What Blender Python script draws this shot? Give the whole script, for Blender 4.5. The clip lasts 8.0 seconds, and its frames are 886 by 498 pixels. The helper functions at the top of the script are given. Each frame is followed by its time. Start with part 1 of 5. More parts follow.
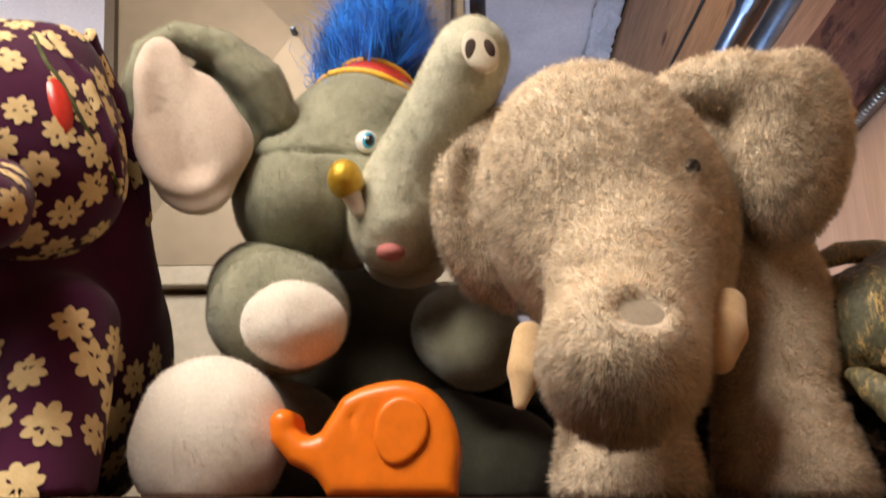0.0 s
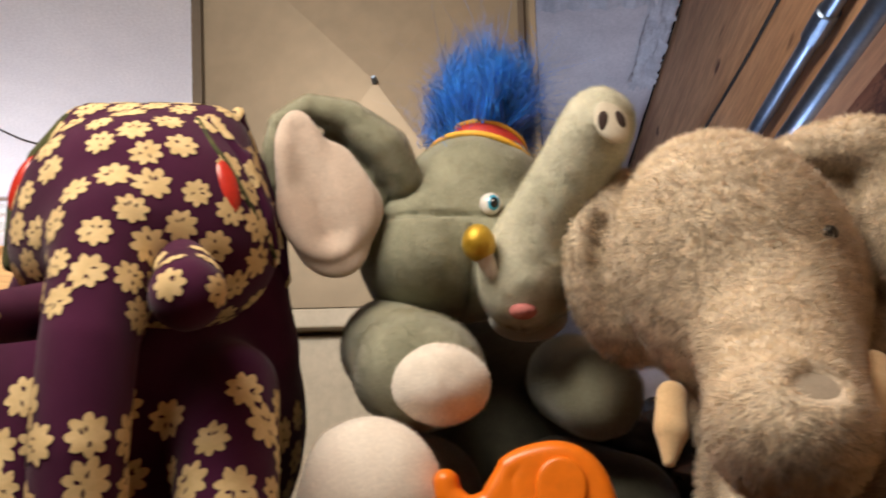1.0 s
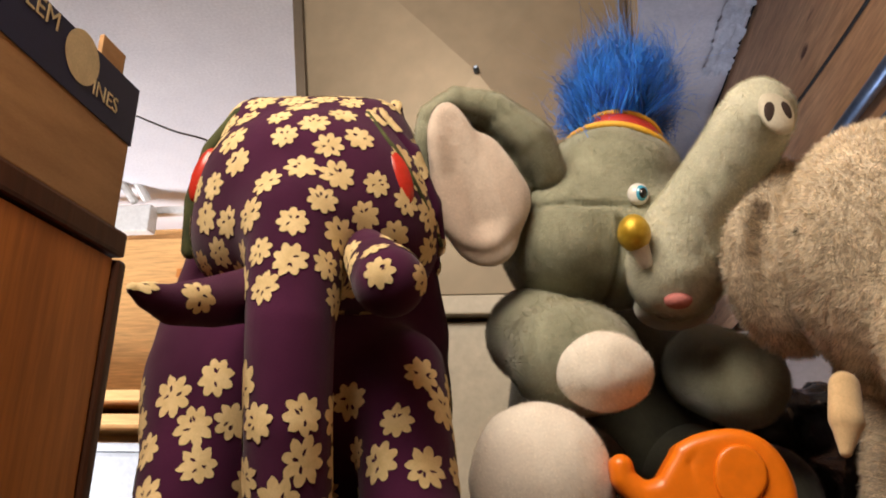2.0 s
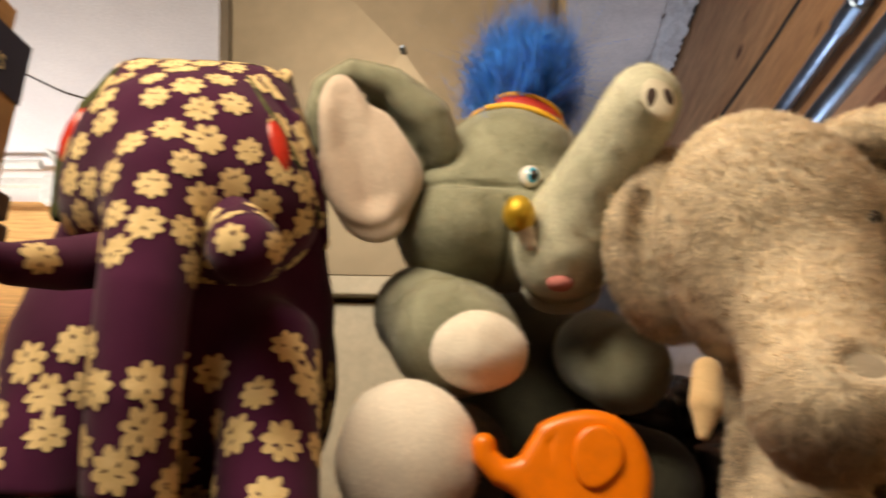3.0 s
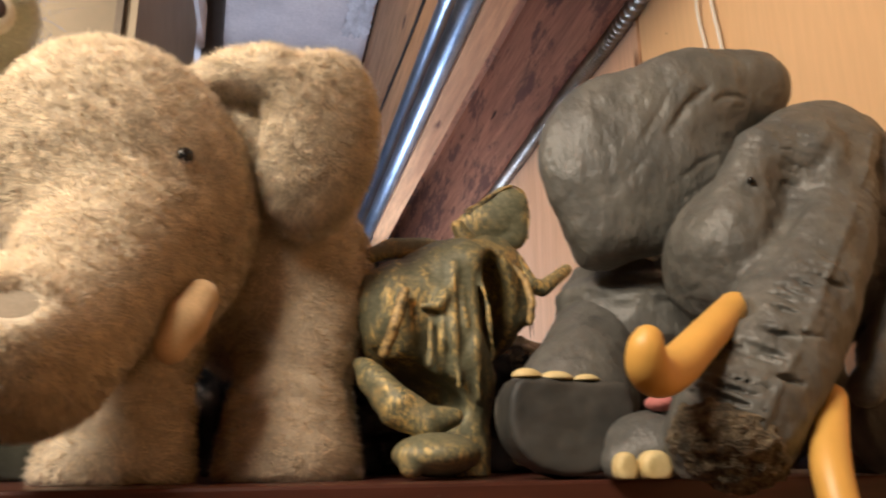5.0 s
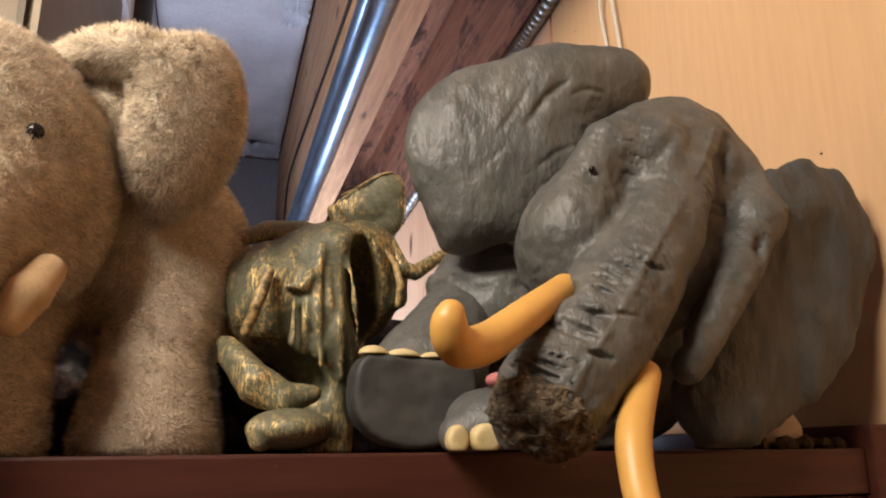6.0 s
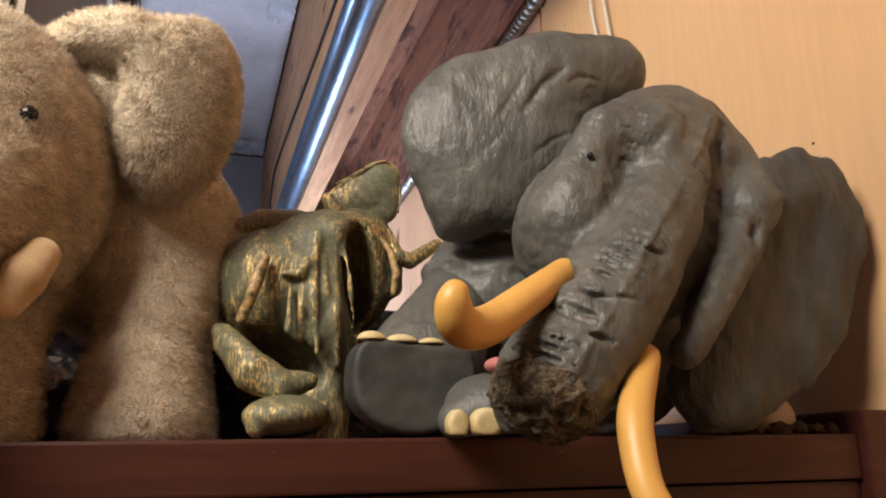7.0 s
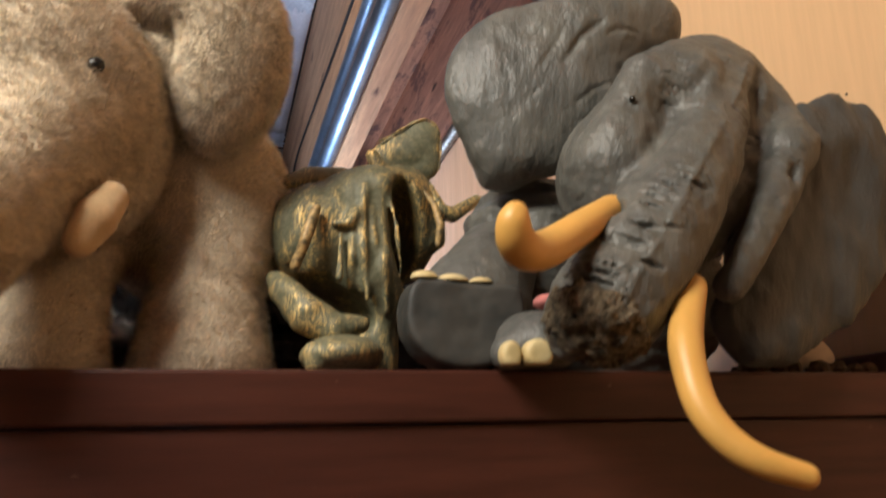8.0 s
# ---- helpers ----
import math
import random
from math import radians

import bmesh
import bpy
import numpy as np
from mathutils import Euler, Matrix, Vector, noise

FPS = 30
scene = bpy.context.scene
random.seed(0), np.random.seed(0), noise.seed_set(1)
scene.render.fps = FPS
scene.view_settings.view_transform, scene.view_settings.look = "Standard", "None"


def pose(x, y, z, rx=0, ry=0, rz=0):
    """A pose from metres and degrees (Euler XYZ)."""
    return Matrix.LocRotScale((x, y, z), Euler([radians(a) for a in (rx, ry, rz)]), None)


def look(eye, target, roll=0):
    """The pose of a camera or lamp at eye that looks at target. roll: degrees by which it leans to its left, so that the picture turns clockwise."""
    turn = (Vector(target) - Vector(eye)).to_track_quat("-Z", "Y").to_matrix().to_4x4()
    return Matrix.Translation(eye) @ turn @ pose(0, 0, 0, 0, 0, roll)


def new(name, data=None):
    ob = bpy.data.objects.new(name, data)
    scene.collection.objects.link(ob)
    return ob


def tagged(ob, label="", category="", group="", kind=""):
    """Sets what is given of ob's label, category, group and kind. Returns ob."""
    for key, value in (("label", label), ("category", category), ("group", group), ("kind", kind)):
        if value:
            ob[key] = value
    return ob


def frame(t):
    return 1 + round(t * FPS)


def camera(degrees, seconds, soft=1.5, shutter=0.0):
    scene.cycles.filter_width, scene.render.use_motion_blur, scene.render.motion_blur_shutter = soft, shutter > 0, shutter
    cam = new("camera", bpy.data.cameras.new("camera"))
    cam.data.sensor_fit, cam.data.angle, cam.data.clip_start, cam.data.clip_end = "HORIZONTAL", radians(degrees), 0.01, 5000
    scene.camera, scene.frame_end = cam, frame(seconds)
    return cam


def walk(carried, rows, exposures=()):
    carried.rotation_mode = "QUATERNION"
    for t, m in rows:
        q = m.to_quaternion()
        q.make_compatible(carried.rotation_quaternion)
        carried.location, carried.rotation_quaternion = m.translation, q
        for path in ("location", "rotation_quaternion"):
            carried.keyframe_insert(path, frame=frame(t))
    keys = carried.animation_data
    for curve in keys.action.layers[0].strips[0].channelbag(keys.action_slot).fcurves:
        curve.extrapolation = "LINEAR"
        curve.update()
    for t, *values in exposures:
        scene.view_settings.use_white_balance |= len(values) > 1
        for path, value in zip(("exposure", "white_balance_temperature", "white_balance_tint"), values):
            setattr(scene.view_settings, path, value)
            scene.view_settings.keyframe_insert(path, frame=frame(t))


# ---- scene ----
cam = camera(60.0, 8.0, soft=1.9, shutter=0.4)
PATH = [
    (0, (0.01, -0.309, 1.751), (-0.082, 1.593, 2.363), 0.1),
    (0.5, (0.001, -0.328, 1.764), (-0.119, 1.552, 2.437), -0.5),
    (1, (-0.045, -0.341, 1.766), (-0.213, 1.539, 2.426), -0.2),
    (1.5, (-0.094, -0.353, 1.765), (-0.344, 1.522, 2.414), 0.5),
    (1.7, (-0.107, -0.358, 1.764), (-0.396, 1.514, 2.407), 1.0),
    (2.8, (-0.089, -0.352, 1.763), (-0.328, 1.544, 2.352), 2.8),
    (3, (-0.067, -0.346, 1.76), (-0.238, 1.554, 2.361), 2.3),
    (3.5, (-0.014, -0.333, 1.758), (0.034, 1.571, 2.367), 1.6),
    (4, (0.047, -0.328, 1.762), (0.226, 1.578, 2.34), 0.6),
    (4.5, (0.098, -0.326, 1.763), (0.406, 1.571, 2.317), -0.2),
    (5, (0.148, -0.325, 1.759), (0.576, 1.555, 2.29), -0.7),
    (5.2, (0.163, -0.328, 1.757), (0.628, 1.544, 2.287), -0.7),
    (6.3, (0.194, -0.349, 1.747), (0.768, 1.497, 2.261), -0.7),
    (6.5, (0.189, -0.349, 1.746), (0.779, 1.491, 2.265), -0.8),
    (7, (0.186, -0.342, 1.743), (0.774, 1.5, 2.258), -0.9),
    (7.5, (0.182, -0.337, 1.736), (0.754, 1.51, 2.248), -0.9),
    (7.8, (0.174, -0.345, 1.733), (0.73, 1.51, 2.233), -1.0),
    (8, (0.168, -0.343, 1.715), (0.717, 1.513, 2.217), -1.4),
]
walk(cam, [(t, look(eye, target, roll)) for t, eye, target, roll in PATH],
     [(0, -0.08, 6150, 12), (0.5, -0.22, 6150, 12), (1.0, -0.37, 6250, 12), (1.7, -0.47, 6300, 13), (2.8, -0.38, 7300, 8), (4.0, -0.08, 7350, 8), (5.0, 0.15, 6500, 10), (6.3, 0.28, 6000, 10), (8.0, 0.28, 5800, 5)])


# ---- world, lights, exposure ----
world = bpy.data.worlds.new("world")
scene.world = world
world.use_nodes = True
world.node_tree.nodes["Background"].inputs[0].default_value = (0.55, 0.62, 0.8, 1)
world.node_tree.nodes["Background"].inputs[1].default_value = 0.01


def area_lamp(name, place, target, sx, sy, power, colour, beam=180):
    data = bpy.data.lights.new(name, "AREA")
    data.shape, data.size, data.size_y, data.energy, data.color = "RECTANGLE", sx, sy, power, colour
    data.spread = radians(beam)
    ob = new(name, data)
    ob.matrix_world = look(place, target)
    return ob


# a shaded lamp under the boards of the aisle, and daylight from a low window at the back
area_lamp("ceiling_lamp_light", (-0.37, -0.42, 2.43), (0.15, 0.50, 2.05), 0.50, 0.36, 17.8, (1.0, 0.87, 0.70))
area_lamp("window_light", (0.16, 1.46, 1.72), (0.17, 0.85, 2.5), 0.34, 0.5, 12.5, (0.68, 0.79, 1.0))
# unseen fill lamp, added to brighten the left ceiling and the birch shelves
area_lamp("side_fill_light", (-1.95, 0.80, 1.55), (-0.9, 1.60, 2.08), 0.5, 0.5, 23.0, (0.96, 0.94, 0.98), 110)


# ---- materials ----
def shader(name, rough=0.8, metal=0.0, sheen=0.0, spec=0.5):
    m = bpy.data.materials.new(name)
    m.use_nodes = True
    b = m.node_tree.nodes["Principled BSDF"]
    b.inputs["Roughness"].default_value = rough
    b.inputs["Metallic"].default_value = metal
    b.inputs["Sheen Weight"].default_value = sheen
    b.inputs["Specular IOR Level"].default_value = spec
    return m, m.node_tree.nodes, m.node_tree.links, b


def noise_node(nodes, links, scale, detail=4.0, stretch=(1, 1, 1), rough=0.6):
    tc = nodes.new("ShaderNodeTexCoord")
    mp = nodes.new("ShaderNodeMapping")
    mp.inputs["Scale"].default_value = stretch
    n = nodes.new("ShaderNodeTexNoise")
    n.inputs["Scale"].default_value, n.inputs["Detail"].default_value, n.inputs["Roughness"].default_value = scale, detail, rough
    links.new(tc.outputs["Object"], mp.inputs[0])
    links.new(mp.outputs[0], n.inputs["Vector"])
    return n


def ramp_node(nodes, links, source, stops):
    r = nodes.new("ShaderNodeValToRGB")
    while len(r.color_ramp.elements) < len(stops):
        r.color_ramp.elements.new(0.5)
    for e, (at, colour) in zip(r.color_ramp.elements, stops):
        e.position, e.color = at, (*colour, 1)
    links.new(source, r.inputs[0])
    return r


def mixed(nodes, links, factor, a, b, how="MIX"):
    m = nodes.new("ShaderNodeMix")
    m.data_type, m.blend_type = "RGBA", how
    for slot, value in ((0, factor), (6, a), (7, b)):
        if isinstance(value, (int, float)):
            m.inputs[slot].default_value = value
        elif isinstance(value, tuple):
            m.inputs[slot].default_value = (*value, 1)
        else:
            links.new(value, m.inputs[slot])
    return m.outputs[2]


def bumped(nodes, links, b, source, strength, depth):
    n = nodes.new("ShaderNodeBump")
    n.inputs["Strength"].default_value, n.inputs["Distance"].default_value = strength, depth
    links.new(source, n.inputs["Height"])
    if b.inputs["Normal"].is_linked:
        links.new(b.inputs["Normal"].links[0].from_socket, n.inputs["Normal"])
    links.new(n.outputs[0], b.inputs["Normal"])


def surface(name, dark, light, scale, grain, rough=0.8, metal=0.0, sheen=0.0, bump=0.3, depth=0.0006, stretch=(1, 1, 1), spec=0.5, lo=0.35, hi=0.65):
    """Two tones over a coarse noise, broken by a fine one that also gives the relief."""
    m, nodes, links, b = shader(name, rough, metal, sheen, spec)
    big = noise_node(nodes, links, scale, 3.0, stretch)
    fine = noise_node(nodes, links, grain, 3.0, stretch)
    r = ramp_node(nodes, links, big.outputs[0], ((lo, dark), (hi, light)))
    f = ramp_node(nodes, links, fine.outputs[0], ((0.3, (0.84, 0.84, 0.84)), (0.7, (1.0, 1.0, 1.0))))
    links.new(mixed(nodes, links, 1.0, r.outputs[0], f.outputs[0], "MULTIPLY"), b.inputs["Base Color"])
    if bump:
        bumped(nodes, links, b, fine.outputs[0], bump, depth)
    return m


def fur_shader(name, root, tip, spread=0.25, rough=0.9, patch=60.0, glow=0.5):
    """Pile whose single hairs differ, over a patchy ground tone."""
    m, nodes, links, b = shader(name, rough, 0.0, 0.15, 0.12)
    geo = nodes.new("ShaderNodeNewGeometry")
    big = noise_node(nodes, links, patch, 4.0)
    r = ramp_node(nodes, links, big.outputs[0], ((0.36, root), (0.62, tip)))
    hair = ramp_node(nodes, links, geo.outputs["Random Per Island"], ((0.0, (1 - spread,) * 3), (1.0, (1 + spread * 0.4,) * 3)))
    col = mixed(nodes, links, 1.0, r.outputs[0], hair.outputs[0], "MULTIPLY")
    links.new(col, b.inputs["Base Color"])
    thin = nodes.new("ShaderNodeBsdfTranslucent")
    links.new(mixed(nodes, links, 1.0, col, (glow, glow, glow), "MULTIPLY"), thin.inputs["Color"])
    both = nodes.new("ShaderNodeAddShader")
    links.new(b.outputs[0], both.inputs[0])
    links.new(thin.outputs[0], both.inputs[1])
    links.new(both.outputs[0], nodes["Material Output"].inputs["Surface"])
    return m


def wood(name, dark, light, along="y", rough=0.6, knots=True, tint=(0.12, 0.05, 0.03), ring=9.0, spec=0.4, grain=1.0, stains=0.0, chips=0.0):
    stretch = {"x": (0.08, 1, 1), "y": (1, 0.08, 1), "z": (1, 1, 0.08)}[along]
    m, nodes, links, b = shader(name, rough, 0, 0, spec)
    big = noise_node(nodes, links, ring, 3.0, stretch)
    fine = noise_node(nodes, links, 160.0, 4.0, stretch)
    r = ramp_node(nodes, links, big.outputs[0], ((0.3, dark), (0.45, light), (0.55, tuple((a + c) / 2 for a, c in zip(dark, light))), (0.7, light)))
    f = ramp_node(nodes, links, fine.outputs[0], ((0.3, (1 - 0.32 * grain,) * 3), (0.65, (1, 1, 1))))
    col = mixed(nodes, links, 1.0, r.outputs[0], f.outputs[0], "MULTIPLY")
    if knots:
        tc = nodes.new("ShaderNodeTexCoord")
        mp = nodes.new("ShaderNodeMapping")
        mp.inputs["Scale"].default_value = {"x": (0.45, 1, 1), "y": (1, 0.45, 1), "z": (1, 1, 0.45)}[along]
        links.new(tc.outputs["Object"], mp.inputs[0])
        v = nodes.new("ShaderNodeTexVoronoi")
        v.inputs["Scale"].default_value = 13.0
        links.new(mp.outputs[0], v.inputs["Vector"])
        ragged = noise_node(nodes, links, 38.0, 4.0, stretch, 0.7)
        far = nodes.new("ShaderNodeMath")
        far.operation = "MULTIPLY_ADD"
        links.new(ragged.outputs[0], far.inputs[0])
        far.inputs[1].default_value = 0.7
        links.new(v.outputs["Distance"], far.inputs[2])
        k = ramp_node(nodes, links, far.outputs[0], ((0.40, (1, 1, 1)), (0.49, (0, 0, 0))))
        col = mixed(nodes, links, k.outputs[0], col, tint)
    if stains:
        blot = noise_node(nodes, links, 17.0, 6.0, {"x": (0.4, 1, 1), "y": (1, 0.4, 1), "z": (1, 1, 0.4)}[along], 0.72)
        k = ramp_node(nodes, links, blot.outputs[0], ((0.50, (0, 0, 0)), (0.58, (stains, stains, stains))))
        col = mixed(nodes, links, k.outputs[0], col, (0.105, 0.050, 0.046))
    if chips:
        nick = noise_node(nodes, links, 95.0, 7.0, (1, 1, 1), 0.8)
        k = ramp_node(nodes, links, nick.outputs[0], ((0.66, (0, 0, 0)), (0.70, (chips, chips, chips))))
        col = mixed(nodes, links, k.outputs[0], col, (0.30, 0.20, 0.15))
    links.new(col, b.inputs["Base Color"])
    bumped(nodes, links, b, fine.outputs[0], 0.25, 0.0008)
    return m


def plain(name, colour, rough=0.5, metal=0.0, spec=0.5, noise_amount=0.12, scale=90.0):
    c = tuple(colour)
    return surface(name, tuple(v * (1 - noise_amount) for v in c), c, scale, scale * 6, rough, metal, 0.0, 0.08, 0.0003, spec=spec)


M_tan = fur_shader("tan plush pile", (0.56, 0.478, 0.360), (0.70, 0.610, 0.476), 0.17, patch=110.0)
M_tan_base = surface("tan plush backing", (0.48, 0.40, 0.30), (0.66, 0.57, 0.44), 70, 500, 0.95, bump=0.5, depth=0.002)
M_tan_felt = surface("tan felt", (0.24, 0.20, 0.145), (0.31, 0.26, 0.195), 60, 700, 0.95, sheen=0.3)
M_tusk_felt = surface("cream felt", (0.62, 0.42, 0.22), (0.74, 0.54, 0.30), 50, 800, 0.95, sheen=0.3)
M_green = fur_shader("grey green velour pile", (0.200, 0.204, 0.138), (0.315, 0.316, 0.225), 0.13, patch=42.0)
M_green_base = surface("grey green velour", (0.218, 0.222, 0.150), (0.325, 0.326, 0.232), 30, 420, 0.95, sheen=0.5, bump=0.4, depth=0.0012)
M_pale_base = surface("pale green velour", (0.42, 0.425, 0.315), (0.58, 0.57, 0.455), 30, 420, 0.95, sheen=0.5, bump=0.4, depth=0.0012)
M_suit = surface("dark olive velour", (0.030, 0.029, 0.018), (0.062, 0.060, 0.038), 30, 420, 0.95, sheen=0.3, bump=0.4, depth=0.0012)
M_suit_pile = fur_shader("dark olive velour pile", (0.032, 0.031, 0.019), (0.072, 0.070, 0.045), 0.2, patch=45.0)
M_palepile = fur_shader("pale green velour pile", (0.40, 0.405, 0.300), (0.57, 0.56, 0.445), 0.13, patch=30.0)
M_pink = surface("dusty pink velour", (0.53, 0.43, 0.35), (0.63, 0.53, 0.44), 25, 600, 0.95, sheen=0.5, bump=0.12, depth=0.0008)
M_white = surface("off-white velour", (0.74, 0.68, 0.59), (0.81, 0.755, 0.67), 25, 600, 0.95, sheen=0.5, bump=0.12, depth=0.0008)
M_white_fur = fur_shader("off-white pile", (0.75, 0.695, 0.605), (0.82, 0.77, 0.69), 0.08, patch=35.0, glow=0.35)
M_pink_fur = fur_shader("dusty pink pile", (0.52, 0.415, 0.340), (0.64, 0.53, 0.445), 0.10, patch=30.0, glow=0.3)
M_nosespot = plain("dark brown felt", (0.035, 0.018, 0.014), 0.9)
M_patch = surface("pale velour patch", (0.50, 0.46, 0.36), (0.60, 0.56, 0.45), 40, 600, 0.95)
M_tongue = surface("pink felt", (0.46, 0.15, 0.14), (0.56, 0.21, 0.19), 80, 700, 0.9)
M_red = surface("red satin", (0.42, 0.025, 0.015), (0.60, 0.045, 0.025), 40, 900, 0.55)
M_yellow = surface("yellow braid", (0.72, 0.36, 0.02), (0.85, 0.50, 0.04), 200, 900, 0.6)
M_gold = surface("gold lame", (0.50, 0.30, 0.02), (0.80, 0.55, 0.07), 60, 1500, 0.38, 0.55, bump=0.5, depth=0.0004)
M_blue = fur_shader("blue long hair", (0.010, 0.09, 0.42), (0.03, 0.24, 0.78), 0.5, 0.55, patch=60.0)
M_black = plain("black plastic", (0.012, 0.011, 0.010), 0.2)
M_eyewhite = plain("white eye plastic", (0.75, 0.74, 0.70), 0.2)
M_iris = plain("blue iris", (0.06, 0.36, 0.55), 0.2)
M_purple = surface("purple cotton", (0.042, 0.006, 0.028), (0.064, 0.011, 0.042), 18, 1400, 0.95, sheen=0.10, spec=0.12, bump=0.4, depth=0.0004)
M_flower = surface("cream flower print", (0.62, 0.46, 0.22), (0.74, 0.57, 0.30), 120, 1400, 0.9, bump=0.4, depth=0.0004)
M_eargreen = surface("dark green cotton lining", (0.03, 0.035, 0.012), (0.09, 0.10, 0.03), 60, 900, 0.9)
M_button = plain("red plastic", (0.55, 0.035, 0.02), 0.25)
M_orange = plain("orange plastic", (0.86, 0.20, 0.006), 0.32, 0.0, 0.5, 0.05, 20.0)


def clay_shader(name, dark, light, crack_scale, rough=0.6):
    """Hand-worked clay: smears, fine wrinkles and broken cracks."""
    m, nodes, links, b = shader(name, rough)
    big = noise_node(nodes, links, 16, 4.0)
    smear = noise_node(nodes, links, 75, 5.0, (1.0, 1.0, 0.45), 0.65)
    fine = noise_node(nodes, links, 330, 4.0)
    warp = noise_node(nodes, links, 24, 3.0)
    tc = nodes.new("ShaderNodeTexCoord")
    add = nodes.new("ShaderNodeVectorMath")
    add.operation = "MULTIPLY_ADD"
    links.new(warp.outputs[1], add.inputs[0])
    add.inputs[1].default_value = (0.05, 0.05, 0.05)
    links.new(tc.outputs["Object"], add.inputs[2])
    v = nodes.new("ShaderNodeTexVoronoi")
    v.feature = "DISTANCE_TO_EDGE"
    v.inputs["Scale"].default_value = crack_scale
    links.new(add.outputs[0], v.inputs["Vector"])
    crack = ramp_node(nodes, links, v.outputs["Distance"], ((0.0, (0.7, 0.7, 0.7)), (0.025, (1, 1, 1))))
    where = ramp_node(nodes, links, big.outputs[0], ((0.53, (0, 0, 0)), (0.66, (1, 1, 1))))
    cut = mixed(nodes, links, where.outputs[0], (1, 1, 1), crack.outputs[0])
    tone = ramp_node(nodes, links, smear.outputs[0], ((0.3, dark), (0.7, light)))
    dust = ramp_node(nodes, links, big.outputs[0], ((0.35, (0.90, 0.90, 0.91)), (0.7, (1.10, 1.07, 1.0))))
    col = mixed(nodes, links, 1.0, tone.outputs[0], dust.outputs[0], "MULTIPLY")
    links.new(mixed(nodes, links, 1.0, col, cut, "MULTIPLY"), b.inputs["Base Color"])
    bumped(nodes, links, b, smear.outputs[0], 0.62, 0.0045)
    bumped(nodes, links, b, cut, 0.4, 0.0016)
    bumped(nodes, links, b, fine.outputs[0], 0.25, 0.0008)
    return m


M_grey = clay_shader("grey modelling clay", (0.069, 0.070, 0.066), (0.136, 0.133, 0.120), 34.0, 0.46)
M_sole = surface("smooth dark grey clay", (0.024, 0.026, 0.026), (0.068, 0.064, 0.056), 26, 140, 0.6, bump=0.35)
# darker copy of the grey clay: the head's shade put into the hanging ear
M_ear_shaded = clay_shader("grey clay with shade in its colour", (0.036, 0.039, 0.041), (0.068, 0.070, 0.069), 11.0, 0.55)
M_clayend = surface("torn brown clay", (0.055, 0.043, 0.028), (0.26, 0.20, 0.125), 260, 620, 0.95, bump=1.0, depth=0.004)
M_nail = surface("cream painted clay", (0.60, 0.46, 0.21), (0.76, 0.62, 0.33), 60, 300, 0.55)
M_palefoot = surface("pale unpainted clay", (0.52, 0.40, 0.30), (0.64, 0.50, 0.38), 50, 300, 0.6)
M_ivory = surface("amber resin", (0.74, 0.40, 0.09), (0.80, 0.46, 0.115), 9, 40, 0.42, bump=0.02, lo=0.2, hi=0.8)
M_mahogany = wood("dark mahogany varnish", (0.040, 0.012, 0.008), (0.085, 0.026, 0.016), "x", 0.42, False, spec=0.35, chips=0.5)
M_fir = wood("old fir joist", (0.54, 0.28, 0.145), (0.74, 0.43, 0.235), "y", 0.75)
M_firdark = wood("stained fir joist", (0.30, 0.12, 0.075), (0.60, 0.28, 0.165), "y", 0.8, True, (0.06, 0.022, 0.012), stains=0.75)
M_ply = wood("plywood wall", (0.64, 0.385, 0.19), (0.69, 0.425, 0.215), "z", 0.6, False, ring=3.0, grain=0.25)
M_ply_far = wood("knotty plywood wall", (0.62, 0.35, 0.205), (0.75, 0.46, 0.285), "z", 0.75, True, (0.16, 0.07, 0.03), ring=6.0, grain=0.5)
M_cab = wood("orange-brown cabinet veneer", (0.40, 0.13, 0.022), (0.64, 0.235, 0.048), "z", 0.45, False, ring=7.0)
M_cabedge = wood("dark cabinet edging", (0.045, 0.015, 0.006), (0.085, 0.028, 0.010), "z", 0.45, False)
M_birch = wood("light birch boards", (0.68, 0.36, 0.12), (0.80, 0.46, 0.17), "x", 0.6, False)
M_steel = surface("galvanised steel", (0.22, 0.30, 0.42), (0.34, 0.44, 0.60), 12, 160, 0.36, 1.0, bump=0.08)
M_flex = surface("dull zinc sleeve", (0.26, 0.245, 0.22), (0.38, 0.36, 0.33), 30, 300, 0.42, 0.85, bump=0.1)
M_duct = surface("tan sheet metal", (0.23, 0.19, 0.135), (0.265, 0.22, 0.16), 4, 25, 0.5, 0.5, bump=0.0)
M_ductedge = plain("dark sheet metal flange", (0.10, 0.08, 0.06), 0.45, 0.5)
M_cream = surface("cream enamel", (0.45, 0.41, 0.32), (0.55, 0.50, 0.40), 6, 100, 0.45)
M_drywall = surface("white drywall", (0.76, 0.75, 0.78), (0.84, 0.83, 0.85), 5, 200, 0.9, bump=0.15)
M_sheet = surface("grey paper-faced insulation", (0.64, 0.58, 0.59), (0.76, 0.69, 0.69), 7, 120, 0.7, bump=0.3, depth=0.002)
M_film = surface("white crinkled film", (0.52, 0.50, 0.53), (0.70, 0.68, 0.71), 20, 160, 0.5, bump=0.3, depth=0.002)
M_bluegrey = plain("blue-grey painted panel", (0.46, 0.45, 0.46), 0.6)
M_card = surface("brown cardboard", (0.36, 0.20, 0.085), (0.46, 0.27, 0.12), 10, 260, 0.85, stretch=(1, 1, 6))
M_navy = plain("navy printed card", (0.014, 0.020, 0.065), 0.5)
M_print = plain("cream print", (0.66, 0.55, 0.32), 0.6)
M_floor = surface("concrete floor", (0.24, 0.23, 0.22), (0.32, 0.31, 0.29), 3, 60, 0.85)
M_string = plain("white string", (0.72, 0.68, 0.60), 0.9)
